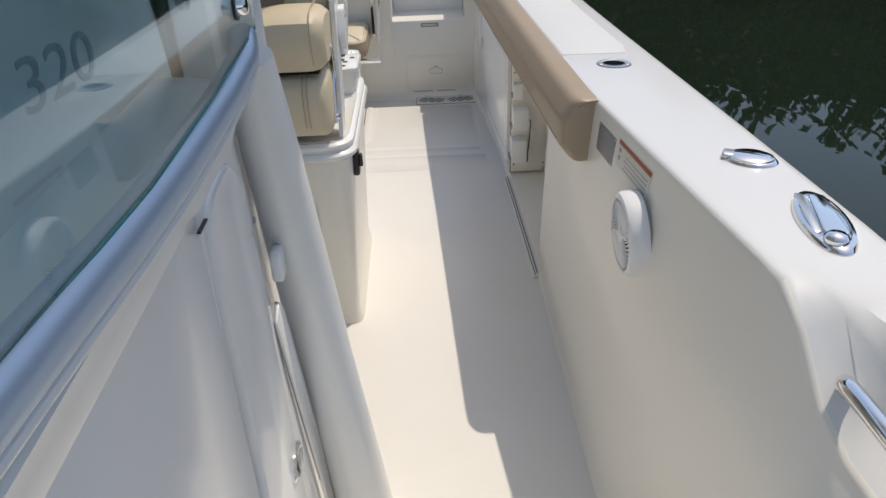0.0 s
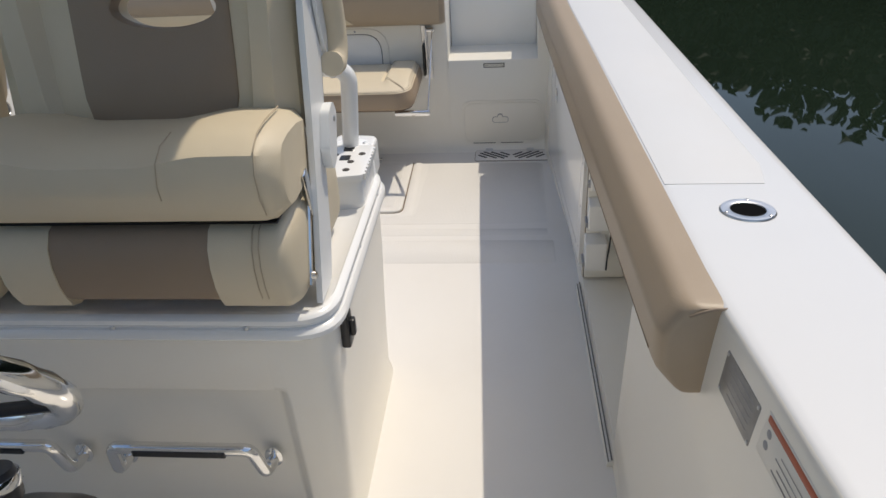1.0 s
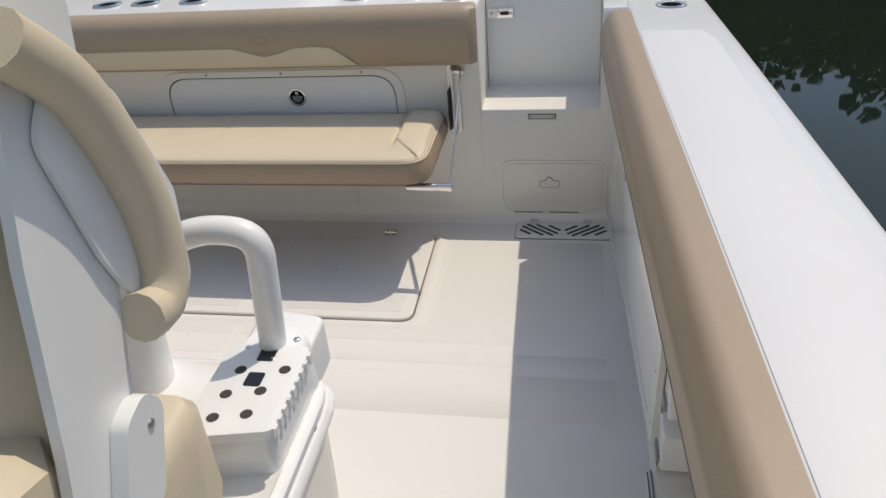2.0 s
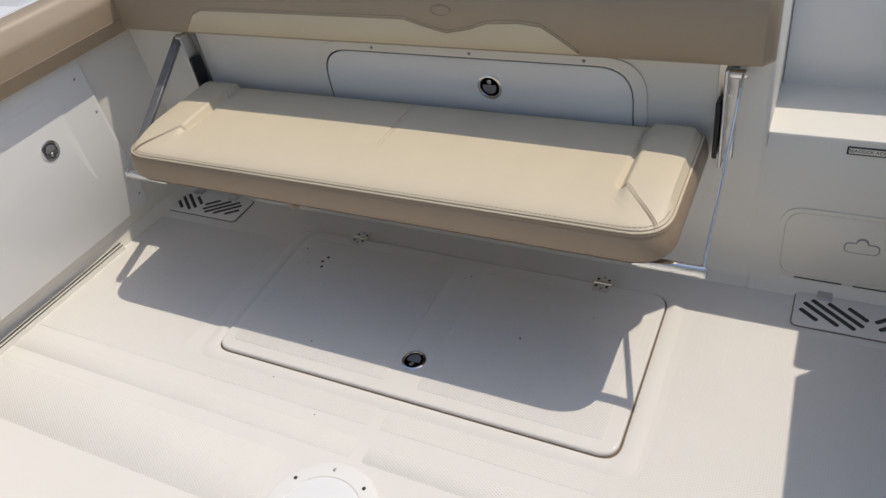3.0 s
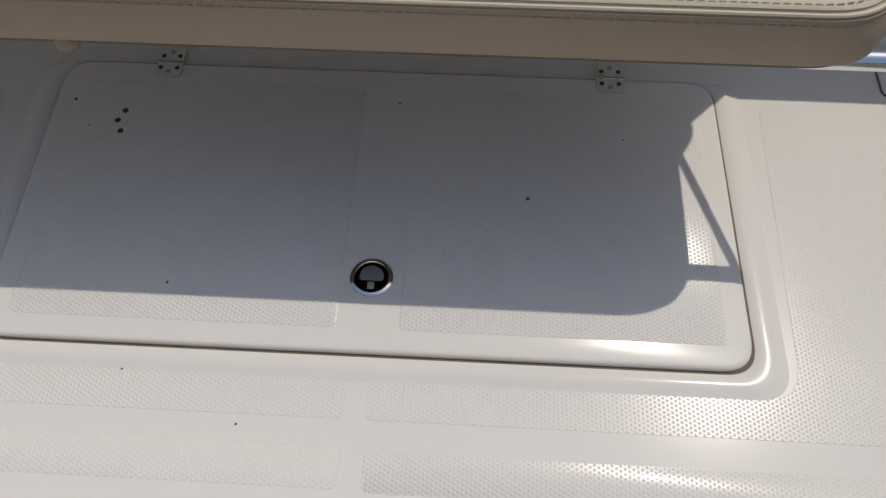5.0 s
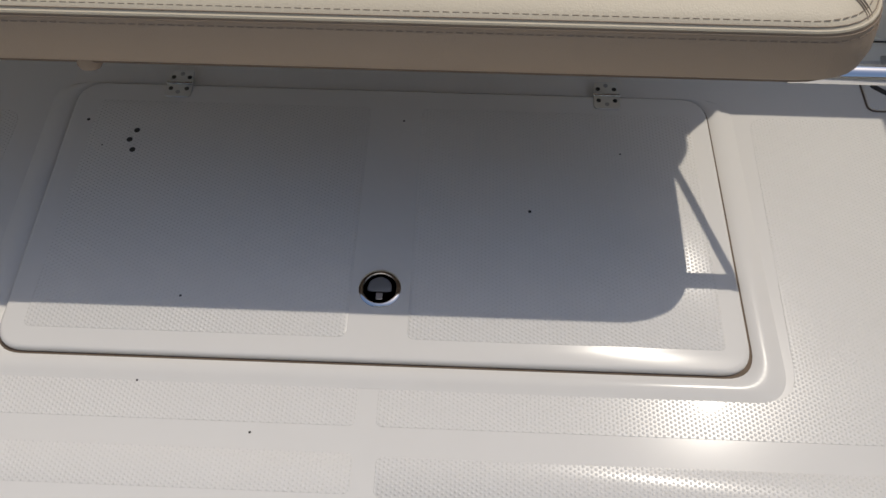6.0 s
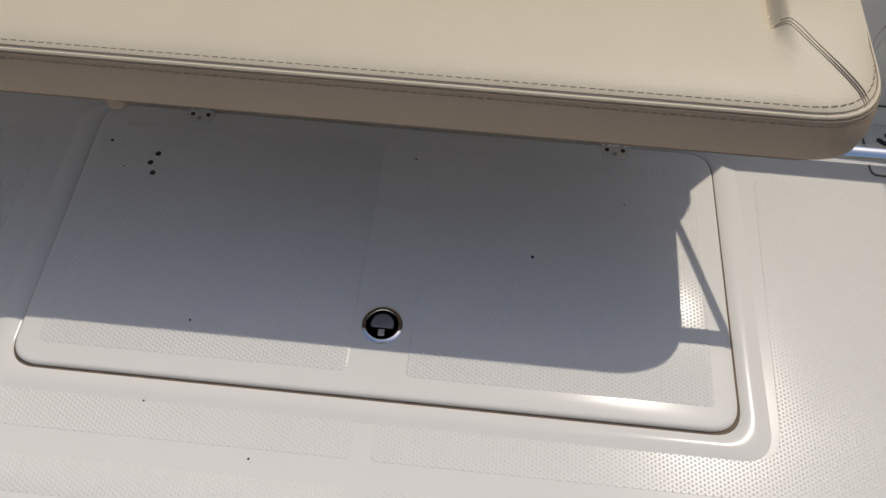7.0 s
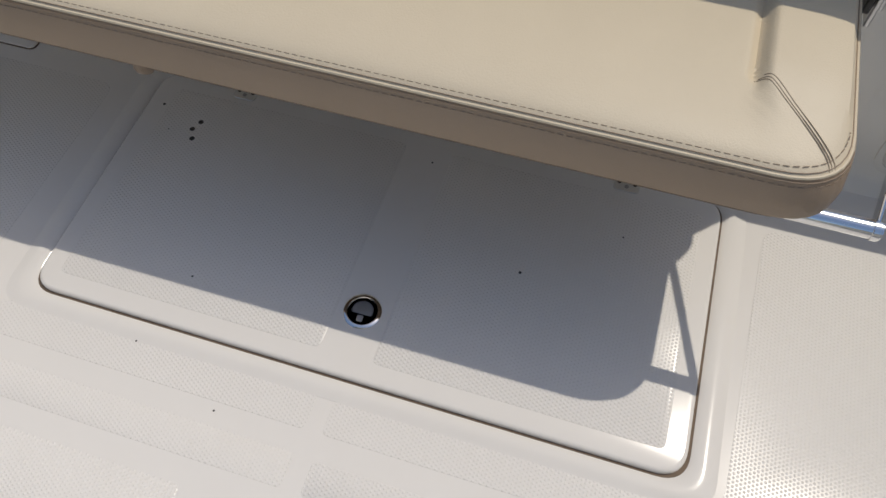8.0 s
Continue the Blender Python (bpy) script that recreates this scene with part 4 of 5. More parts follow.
part("hub", lathe(B(), [(0.018, 0.026), (0.018, 0.032), (0.013, 0.035), (0.001, 0.036)], sm, 24), SPEAK, sp)

cap = thing("capacity_plate", (1.29, -2.01, 0.72), "brushed metal data plate riveted to the liner", "plate")
wall_slab(cap, "plate", rect(-2.073, -1.955, 0.705, 0.775, 0.004), 0.0, 0.0015, DATA)
for k in range(5):
    wall_slab(cap, "text_bar", rect(-2.06, -1.985 + 0.012 * (k % 2), 0.718 + 0.011 * k, 0.722 + 0.011 * k, 0.001, 1), 0.0012, 0.0022, GREY)
for y, z in ((-2.068, 0.710), (-1.96, 0.710), (-2.068, 0.770), (-1.96, 0.770)):
    screw(cap, on_wall(y, z, 1, 0.0015), (-1, 0, 0), 0.003)
RED = material("red_print", (0.42, 0.10, 0.05), 0.5)
PRINT = material("grey_print", (0.35, 0.33, 0.31), 0.5)
LABEL = material("label_paper", (0.74, 0.71, 0.64), 0.35, spread=0.02)
warn = thing("warning_label", (1.30, -2.2, 0.72), "cream warning sticker with an orange-red band", "label")
wall_slab(warn, "sheet", rect(-2.285, -2.09, 0.722, 0.788, 0.003), 0.0, 0.0012, LABEL)
wall_slab(warn, "band", rect(-2.285, -2.095, 0.774, 0.786, 0.002, 1), 0.001, 0.002, RED)
for k in range(4):
    wall_slab(warn, "text_bar", rect(-2.275, -2.135 - 0.01 * (k % 2), 0.730 + 0.010 * k, 0.7325 + 0.010 * k, 0.0008, 1), 0.001, 0.002, PRINT)
for k in range(2):
    wall_slab(warn, "symbol", [(-2.108 + 0.007 * math.cos(a), 0.745 + 0.018 * k + 0.007 * math.sin(a)) for a in [math.pi * j / 5 for j in range(10)]], 0.001, 0.002, GREY)

# gunwale tread, fittings and grab rail
gun = thing("gunwale_tread", (1.34, -0.6, 0.78), "white moulded tread panel on the gunwale top", "tread panel", "gunwale treads")
for sg in (1, -1):
    g = gun if sg > 0 else thing("gunwale_tread", (-1.34, -0.6, 0.78), "white moulded tread panel on the gunwale top", "tread panel", "gunwale treads")
    for y0, y1 in ((-1.497, 0.245),):
        n = 20
        ys = [y0 + (y1 - y0) * k / n for k in range(n + 1)]
        loops = []
        for j, y in enumerate(ys):
            c = 0.02 if j in (0, n) else 0.0
            a, b = curve(INNER, y) + 0.011, curve(OUTER, y) - 0.052 - c
            loops.append([(sg * xx, y, shear(y) + h) for xx, h in ((a, -0.004), (a, 0.0006), (a + 0.002, 0.0012), (b - 0.003, 0.0004), (b, -0.0008), (b, -0.007))])
        part("tread_panel", rings(B(), loops), TREADW, g)

oval = thing("fuel_fill", (1.505, -2.315, 0.82), "oval polished steel fuel fill cover on the gunwale", "filler cap")
om = axis((1.515, -2.318, shear(-2.318) - 0.002), (0, 0, 1), radians(-28))
part("base", lathe(B(), [(0.052, -0.002), (0.052, 0.003), (0.047, 0.008), (0.043, 0.009)], om, 32, 1.0, 0.80), STEEL, oval)
part("cover", lathe(B(), [(0.044, 0.007), (0.043, 0.012), (0.034, 0.015), (0.001, 0.0165)], om, 32, 1.0, 0.78), STEEL, oval)
part("finger_tab", slab(B(), rect(0.026, 0.056, -0.016, 0.016, 0.007), 0.006, 0.014, 0.003, 2, m=om), STEELB, oval)
part("cover_seam", tube(B(), [om @ Vector((-0.040, 0.002, 0.0135)), om @ Vector((0.0, 0.0, 0.0172)), om @ Vector((0.034, -0.002, 0.0152))], 0.0009, 6), GAP, oval)
cleat = thing("pop_up_cleat", (1.535, -2.60, 0.82), "large oval polished steel pop-up cleat, folded flush", "cleat")
cm = axis((1.530, -2.595, shear(-2.6) - 0.002), (0, 0, 1), radians(81))
part("base", lathe(B(), [(0.112, -0.004), (0.112, 0.005), (0.105, 0.011), (0.09, 0.013), (0.086, 0.009), (0.001, 0.007)], cm, 40, 1.0, 0.38), STEEL, cleat)
part("wing", slab(B(), rounded([(-0.09, -0.004), (0.055, -0.016), (0.06, 0.026), (-0.085, 0.024)], 0.012), 0.007, 0.015, 0.003, 3, m=cm), STEEL, cleat)
part("wing", slab(B(), rounded([(-0.095, -0.026), (0.05, -0.032), (0.05, -0.018), (-0.09, -0.010)], 0.006), 0.007, 0.013, 0.002, 2, m=cm), STEELB, cleat)
part("knob", lathe(B(), [(0.020, 0.006), (0.020, 0.018), (0.014, 0.024), (0.001, 0.026)], cm @ Matrix.Translation((0.075, -0.004, 0)), 20), STEEL, cleat)
rail = thing("grab_rail", (1.45, -3.3, 0.7), "polished steel grab rail in the scooped coaming", "grab rail")
part("tube", tube(B(), bent([(1.448, -2.905, 0.720), (1.412, -2.925, 0.775), (1.405, -3.04, 0.79), (1.41, -4.2, 0.80)], 0.05), 0.0135, 16), STEEL, rail)
part("flange", lathe(B(), [(0.027, -0.01), (0.027, 0.003), (0.020, 0.008), (0.014, 0.009)], axis((1.446, -2.905, 0.724), (-0.75, -0.25, 0.6)), 24), STEEL, rail)


# ---- leaning post ----
post = thing("leaning_post", (0, -1.35, 0), "cream moulded leaning post with a white rimmed top", "seat base")


def post_outline(h, f, d):
    """Plan of the post: half width, front, and depth of the hollow in its front."""
    p = [(-h, -1.04), (h, -1.04), (h, f), (0.535, f), (0.508, f + d), (-0.508, f + d), (-0.535, f), (-h, f)][::-1]
    return rounded(p, [0.09, 0.012, 0.012, 0.012, 0.012, 0.09, 0.07, 0.07], 5)


loops = [[(x, y, z) for x, y in post_outline(h, f, d)] for z, h, f, d in ((0.0, 0.632, -1.678, 0.030), (0.04, 0.622, -1.668, 0.032), (0.20, 0.628, -1.676, 0.032), (0.36, 0.636, -1.686, 0.034), (0.425, 0.640, -1.690, 0.034),
                                                                          (0.437, 0.6405, -1.690, 0.020), (0.447, 0.641, -1.6905, 0.004), (0.46, 0.641, -1.691, 0.0), (0.57, 0.645, -1.695, 0.0), (0.592, 0.645, -1.695, 0.0))]
part("body", rings(B(), loops), GEL, post)
RIM = rect(-0.664, 0.664, -1.712, -1.022, 0.095, 8)
part("rim", rings(B(), [[(x, y, z) for x, y in inset(RIM, d)] for d, z in ((0.020, 0.586), (0.006, 0.588), (0.0, 0.594), (0.0, 0.604), (0.006, 0.612), (0.012, 0.613), (0.012, 0.618), (0.008, 0.622), (0.008, 0.632), (0.013, 0.638), (0.022, 0.640), (0.028, 0.636), (0.06, 0.634))]), WHITE, post, "white moulded double rim")
for x in (-0.60, -0.32, -0.05, 0.22, 0.485, 0.60):
    screw(post, (x, -1.7035 if abs(x) < 0.55 else -1.69, 0.6155), (0, -1, 0), 0.006)
for y in (-1.40, -1.15):
    screw(post, (0.6525, y, 0.6155), (1, 0, 0), 0.006)
sock = part("socket", box(B(), 0.642, 0.662, -1.625, -1.585, 0.505, 0.585, 0.006, 2), BLACK, post, "black plastic side socket")
part("lever", box(B(), 0.660, 0.672, -1.615, -1.597, 0.53, 0.57, 0.004, 2), BLACK, sock)

hr = thing("foot_rail", (0.3, -1.75, 0.25), "polished steel fold-down handle on the post's front", "handle", "foot rails")
part("tube", tube(B(), bent([(0.128, -1.66, 0.228), (0.130, -1.712, 0.232), (0.145, -1.732, 0.325), (0.19, -1.738, 0.330), (0.41, -1.738, 0.330), (0.447, -1.732, 0.325), (0.460, -1.712, 0.232), (0.462, -1.66, 0.228)], 0.025), 0.0135, 14), STEEL, hr)
part("grip_slot", box(B(), 0.20, 0.40, -1.7535, -1.745, 0.318, 0.334, 0.002, 1), BLACK, hr)
for x in (0.128, 0.462):
    fl = part("flange", lathe(B(), [(0.020, 0), (0.020, 0.004), (0.013, 0.008)], axis((x, -1.660, 0.232), (0, -1, 0)), 18, 1.0, 1.35), STEEL, hr)
copy_thing(hr, Matrix.Translation((-0.14, -1.75, 0.25)))


def pad_x(name, x0, x1, section, mat, parent, end=0.03, crown=None, label="", flat=""):
    """A padded roll across the boat: section of (y, z), softened at both ends; crown(t) lifts its upper half."""
    ys, zs = [p[0] for p in section], [p[1] for p in section]
    cy, cz = (min(ys) + max(ys)) / 2, (min(zs) + max(zs)) / 2
    loops = []
    n = 28
    for k in range(n + 1):
        t = k / n
        u = min(t, 1 - t) * (x1 - x0)
        e = math.sqrt(max(0.0, 1 - (1 - min(1.0, u / end)) ** 2)) if end and not (t < 0.5 and "l" in flat or t > 0.5 and "r" in flat) else 1.0
        e = 0.72 + 0.28 * e
        c = crown(t) if crown else 0.0
        loops.append([(x0 + t * (x1 - x0), cy + (y - cy) * e, cz + (z - cz) * e + (c if z > cz else 0)) for y, z in section])
    return part(name, rings(B(), loops), mat, parent, label)


def helm_seat(cx, label, arm):
    ob = thing("helm_seat", (cx, -1.55, 0.64), label, "seat", "helm seats")
    a, b = cx - 0.285, cx + 0.285
    low = [(-1.725, 0.70), (-1.733, 0.73), (-1.735, 0.77), (-1.728, 0.805), (-1.708, 0.832), (-1.66, 0.846), (-1.45, 0.848), (-1.33, 0.846), (-1.31, 0.82), (-1.31, 0.69), (-1.33, 0.665), (-1.69, 0.665), (-1.712, 0.675)]
    mid = [(y + 0.003 if y < -1.6 else y, z + (0.012 if z < 0.7 else 0.0)) for y, z in low]
    cush = pad_x("cushion", a, a + 0.125, low, CREAM, ob, 0.03, flat="r")
    pad_x("centre_panel", a + 0.12, a + 0.425, mid, BROWN, cush, 0.0, label="brown vinyl centre panel")
    pad_x("side_panel", a + 0.42, b, low, CREAM, cush, 0.03, flat="l")
    for dx in (0.500, 0.512):
        part("stitching", tube(B(), [Vector((a + dx, y - 0.0015, z + 0.001)) for y, z in low[:6]], 0.0013, 6), THREAD, cush)
    roll = [(-1.735, 0.885), (-1.752, 0.922), (-1.755, 0.949), (-1.742, 0.984), (-1.71, 1.002), (-1.66, 1.006), (-1.58, 1.000), (-1.52, 0.984), (-1.51, 0.922), (-1.52, 0.875), (-1.56, 0.858), (-1.68, 0.856), (-1.718, 0.864)]
    roll = [(y, z - 0.007) for y, z in roll]

    def hump(t):
        return 0.019 * (1 - ease(0.10, 0.34, t)) + 0.019 * ease(0.56, 0.80, t) - 0.008
    bol = pad_x("bolster", a - 0.002, b + 0.004, roll, CREAM, ob, 0.05, hump, "rolled cream vinyl thigh bolster")
    for x in (a + 0.375,):
        part("seam", tube(B(), [Vector((x, y - 0.001, z + (hump(0.66) if z > 0.94 else 0))) for y, z in roll[1:6]], 0.0012, 6), THREAD, bol)
    part("stitching", tube(B(), [Vector((b - 0.028, y - 0.002, z + (0.018 if z > 0.94 else 0))) for y, z in roll[:7]], 0.0014, 6), THREAD, bol)
    part("bolster_board", box(B(), a + 0.02, b - 0.02, -1.715, -1.53, 0.8480, 0.8510, 0.002, 1), BLACK, bol)
    # backrest, leaning aft, with an oval opening
    m = Matrix.Translation((cx, -1.495, 0.96)) @ Matrix.Rotation(radians(-12), 4, "X") @ Matrix.Rotation(radians(90), 4, "X")
    n = 48
    hole = [(0.045 + 0.098 * math.cos(2 * math.pi * k / n) * (1 - 0.08 * math.sin(2 * math.pi * k / n)), 0.205 + 0.038 * math.sin(2 * math.pi * k / n)) for k in range(n)]

    def around(hw, z0, z1, p=6.0):
        out = []
        for k in range(n):
            q = 2 * math.pi * k / n
            c, s = math.cos(q), math.sin(q)
            r = (abs(c) ** p + abs(s) ** p) ** (-1 / p)
            out.append((hw * r * c, (z0 + z1) / 2 + (z1 - z0) / 2 * r * s))
        return out

    def opened(outer, inner, t0, t1, rr):
        lo = [[(x, y, t0) for x, y in outer], [(x, y, t1 - rr) for x, y in outer], [(x, y, t1 - rr * 0.3) for x, y in inset(outer, rr * 0.3)], [(x, y, t1) for x, y in inset(outer, rr)],
              [(x, y, t1) for x, y in inset(inner, -rr * 0.6)], [(x, y, t1 - rr * 0.3) for x, y in inset(inner, -rr * 0.15)], [(x, y, t1 - rr) for x, y in inner], [(x, y, t0) for x, y in inner]]
        bm = rings(B(), lo + [lo[0]], m, False, False)
        bmesh.ops.remove_doubles(bm, verts=bm.verts, dist=1e-6)
        return bm
    back = part("backrest", opened(around(0.272, -0.03, 0.58), inset(hole, -0.006), -0.045, 0.030, 0.025), CREAM, ob, "cream vinyl backrest with an oval opening")
    part("centre_panel", opened([(x + 0.018, y) for x, y in around(0.150, -0.02, 0.50, 9)], hole, 0.0, 0.0345, 0.006), BROWN, back, "brown vinyl centre panel")
    for s in (-1, 1):
        wing = [[(s * (0.172 + 0.010 * q) + 0.018 * (s > 0), z, 0.026), (s * (0.19 + 0.02 * q), z, 0.045 + 0.014 * q), (s * (0.235 + 0.012 * q), z, 0.050 + 0.016 * q), (s * 0.278, z, 0.030), (s * 0.282, z, -0.01), (s * 0.25, z, -0.03), (s * 0.19, z, 0.0)] for z, q in ((-0.02, 0.0), (0.05, 0.5), (0.2, 1.0), (0.4, 1.0), (0.56, 0.3))]
        part("side_wing", rings(B(), wing, m), CREAM, back)
    part("back_shell", opened(around(0.262, -0.02, 0.57), inset(hole, -0.012), -0.056, -0.044, 0.004), WHITE, back)
    # folding link at the side
    for s in (1, -1):
        x = cx + s * 0.292
        part("link", box(B(), x - 0.003, x + 0.003, -1.60, -1.575, 0.70, 0.90, 0.002, 1, m=Matrix.Translation((0, -1.58, 0.80)) @ Matrix.Rotation(radians(12), 4, "X") @ Matrix.Translation((0, 1.58, -0.80))), STEEL, ob)
        part("link", tube(B(), [(x - s * 0.004, -1.665, 0.69), (x - s * 0.004, -1.60, 0.82), (x - s * 0.004, -1.56, 0.885)], 0.005, 8), STEEL, ob)
        part("link_bolt", lathe(B(), [(0.008, -0.004), (0.008, 0.004), (0.004, 0.007)], axis((x + s * 0.003, -1.655, 0.705), (s, 0, 0)), 12), STEEL, ob)
    if arm:
        x = 0.622
        pts = [(-1.66, 0.645), (-1.575, 0.645), (-1.535, 0.72), (-1.50, 0.85), (-1.445, 0.97), (-1.40, 1.10), (-1.35, 1.32), (-1.44, 1.34), (-1.505, 1.14), (-1.545, 0.98), (-1.60, 0.80)]
        part("side_frame", yz_slab(pts, x - 0.005, x + 0.007, 0.002), POWDER, ob, "white powder-coated side frame")
        disc = part("pivot_cover", yz_slab(rounded([(-1.515, 0.85), (-1.475, 0.865), (-1.435, 0.945), (-1.455, 0.975), (-1.49, 0.965), (-1.525, 0.90)], 0.022, 4), x + 0.006, x + 0.026, 0.006), POWDER, ob)
        screw(disc, (x + 0.026, -1.462, 0.94), (1, 0, 0), 0.006)
        pl = part("arm_plate", yz_slab(rounded([(-1.385, 0.985), (-1.315, 1.0), (-1.30, 1.10), (-1.345, 1.22), (-1.41, 1.27), (-1.455, 1.22), (-1.43, 1.10)], 0.03, 4), x + 0.008, x + 0.016, 0.003), POWDER, ob, "white armrest side plate")
        for y, z in ((-1.365, 1.045), (-1.40, 1.19)):
            screw(pl, (x + 0.0165, y, z), (1, 0, 0), 0.006)
        part("arm_pad", tube(B(), smooth_path([(x + 0.026, -1.425, 1.035), (x + 0.026, -1.392, 1.030), (x + 0.026, -1.370, 1.062), (x + 0.026, -1.372, 1.14), (x + 0.024, -1.405, 1.24), (x + 0.02, -1.460, 1.30)], 5), 0.024, 12), CREAM, ob, "cream padded armrest, folded up")
    return ob


helm_seat(0.325, "cream and brown vinyl helm seat with its bolster raised", True)
helm_seat(-0.275, "cream and brown vinyl companion seat with its bolster raised", False)

caddy = thing("tool_caddy", (0.585, -1.12, 0.634), "white plastic tool and cup caddy on the post top", "tool holder")
part("block", slab(B(), rounded([(0.530, -1.275), (0.640, -1.255), (0.640, -1.00), (0.530, -0.985)], 0.02), 0.632, 0.712, 0.008, 3), WHITE, caddy)
part("shelf", slab(B(), rounded([(0.522, -1.285), (0.648, -1.262), (0.648, -1.09), (0.522, -1.09)], 0.015), 0.708, 0.724, 0.003, 2), WHITE, caddy)
for x, y in ((0.558, -1.245), (0.602, -1.235), (0.558, -1.20), (0.605, -1.19), (0.625, -1.145), (0.56, -1.15)):
    part("hole", lathe(B(), [(0.009, 0), (0.008, 0.0008), (0.0005, 0.0004)], axis((x, y, 0.7242), (0, 0, 1)), 10), GAP, caddy)
for y in (-1.168, -1.115):
    part("slot", slab(B(), rect(0.575, 0.60, y - 0.014, y + 0.014, 0.004), 0.7238, 0.7250), BLACK, caddy)
for k in range(9):
    part("tooth", slab(B(), rect(0.646, 0.652, -1.258 + k * 0.018, -1.248 + k * 0.018, 0.001, 1), 0.708, 0.724), WHITE, caddy)

fr = thing("post_frame", (0.58, -1.07, 0.70), "white powder-coated tube frame behind the seats", "frame")
part("flange", lathe(B(), [(0.056, -0.09), (0.054, -0.012), (0.050, -0.004), (0.046, 0.0), (0.022, 0.001)], axis((0.586, -1.088, 0.722), (0, 0, 1)), 28), POWDER, fr)
for k in range(4):
    a = radians(90 * k + 20)
    screw(fr, (0.586 + 0.036 * math.cos(a), -1.088 + 0.036 * math.sin(a), 0.7225), (0, 0, 1), 0.006)
part("hoop", tube(B(), bent([(0.586, -1.088, 0.715), (0.604, -1.088, 0.915), (0.53, -1.088, 0.925), (0.38, -1.088, 0.865)], 0.085, 10), 0.0205, 18), POWDER, fr)
part("upright", tube(B(), smooth_path([(0.350, -1.09, 0.632), (0.356, -1.088, 0.72), (0.374, -1.088, 0.86), (0.368, -1.088, 1.0), (0.34, -1.088, 1.15), (0.30, -1.10, 1.32)], 6), 0.047, 24), POWDER, fr)
part("weld", lathe(B(), [(0.024, 0.0), (0.028, 0.012), (0.026, 0.03)], axis((0.425, -1.088, 0.884), (-1, 0, -0.4)), 18), POWDER, fr)


# ---- console, windscreen and top legs ----
con = thing("console", (0, -3.3, 0), "white moulded centre console with helm pod", "console")
body = [[(x, y, z) for x, y in rect(-h, h, -4.6, ya, 0.10, 6)] for z, h, ya in ((0.0, 0.632, -2.50), (0.10, 0.628, -2.52), (0.70, 0.634, -2.69), (1.05, 0.640, -2.75), (1.12, 0.642, -2.77), (1.165, 0.660, -2.79), (1.185, 0.666, -2.80), (1.195, 0.64, -2.82))]
part("body", rings(B(), body), WHITE, con)
pod = rounded([(-2.66, 0.0), (-2.345, 0.0), (-2.335, 0.46), (-2.272, 0.60), (-2.272, 0.70), (-2.315, 0.80), (-2.60, 1.02), (-2.72, 1.08)], [0, 0.01, 0.05, 0.03, 0.03, 0.03, 0.04, 0], 4)
podp = part("helm_pod", yz_slab(pod, -0.60, 0.605, 0.02), WHITE, con, "white helm pod with a sloping dash")
for y, z, r in ((-2.524, 0.915, 0.010), (-2.428, 0.775, 0.007)):
    screw(podp, (0.6055, y, z), (1, 0, 0), r)
part("pull_cord", box(B(), 0.605, 0.609, -2.431, -2.425, 0.735, 0.775, 0.001, 1), STEELB, podp)
# side access door in the console
SIDE = Matrix(((0, 0, 1, 0.6335), (1, 0, 0, 0), (0, 1, 0, 0), (0, 0, 0, 1)))
cdoor = rounded([(-3.52, 0.10), (-3.025, 0.10), (-3.035, 1.14), (-3.50, 1.15)], [0.05, 0.05, 0.03, 0.03], 6)
part("door_gap", slab(B(), inset(cdoor, -0.004), 0.0, 0.005, m=SIDE), GAP, con)
cd = part("door", slab(B(), cdoor, 0.0, 0.010, 0.004, 2, m=SIDE), WHITE, con, "white side access door")
part("door_catch", box(B(), 0.643, 0.6475, -3.045, -3.015, 1.105, 1.108, 0.001, 1), BLACK, cd)
part("pillar", slab(B(), rounded([(-3.018, 0.08), (-2.79, 0.08), (-2.87, 1.122), (-3.018, 1.122)], [0.02, 0.02, 0.065, 0.05], 6), 0.0, 0.014, 0.010, 4, m=SIDE), WHITE, con)
lt = part("door_latch", lathe(B(), [(0.030, 0.0), (0.030, 0.004), (0.024, 0.007), (0.020, 0.004), (0.001, 0.003)], axis((0.6465, -2.855, 0.60), (1, 0, 0)), 24, 1.25, 0.8), STEEL, con, "oval polished steel latch")
part("lever", box(B(), 0.650, 0.656, -2.862, -2.848, 0.58, 0.62, 0.002, 1), STEELB, lt)
for y, z in ((-2.83, 0.985), (-2.80, 0.99), (-2.71, 0.66), (-2.66, 0.50), (-2.61, 0.33)):
    screw(con, (0.6365, y, z), (1, 0, 0), 0.005, mat=GREY)
strip = rounded([(-2.60, 0.12), (-2.53, 0.12), (-2.735, 0.80), (-2.755, 0.83), (-2.79, 0.81)], 0.012, 3)
part("side_strip", slab(B(), strip, 0.0, 0.006, 0.002, 2, m=SIDE), WHITE, con)
part("strip_gap", slab(B(), inset(strip, -0.004), 0.0, 0.0025, m=SIDE), GREY, con)
part("leg_bracket", box(B(), 0.632, 0.650, -2.748, -2.716, 0.855, 0.905, 0.006, 3), POWDER, con)

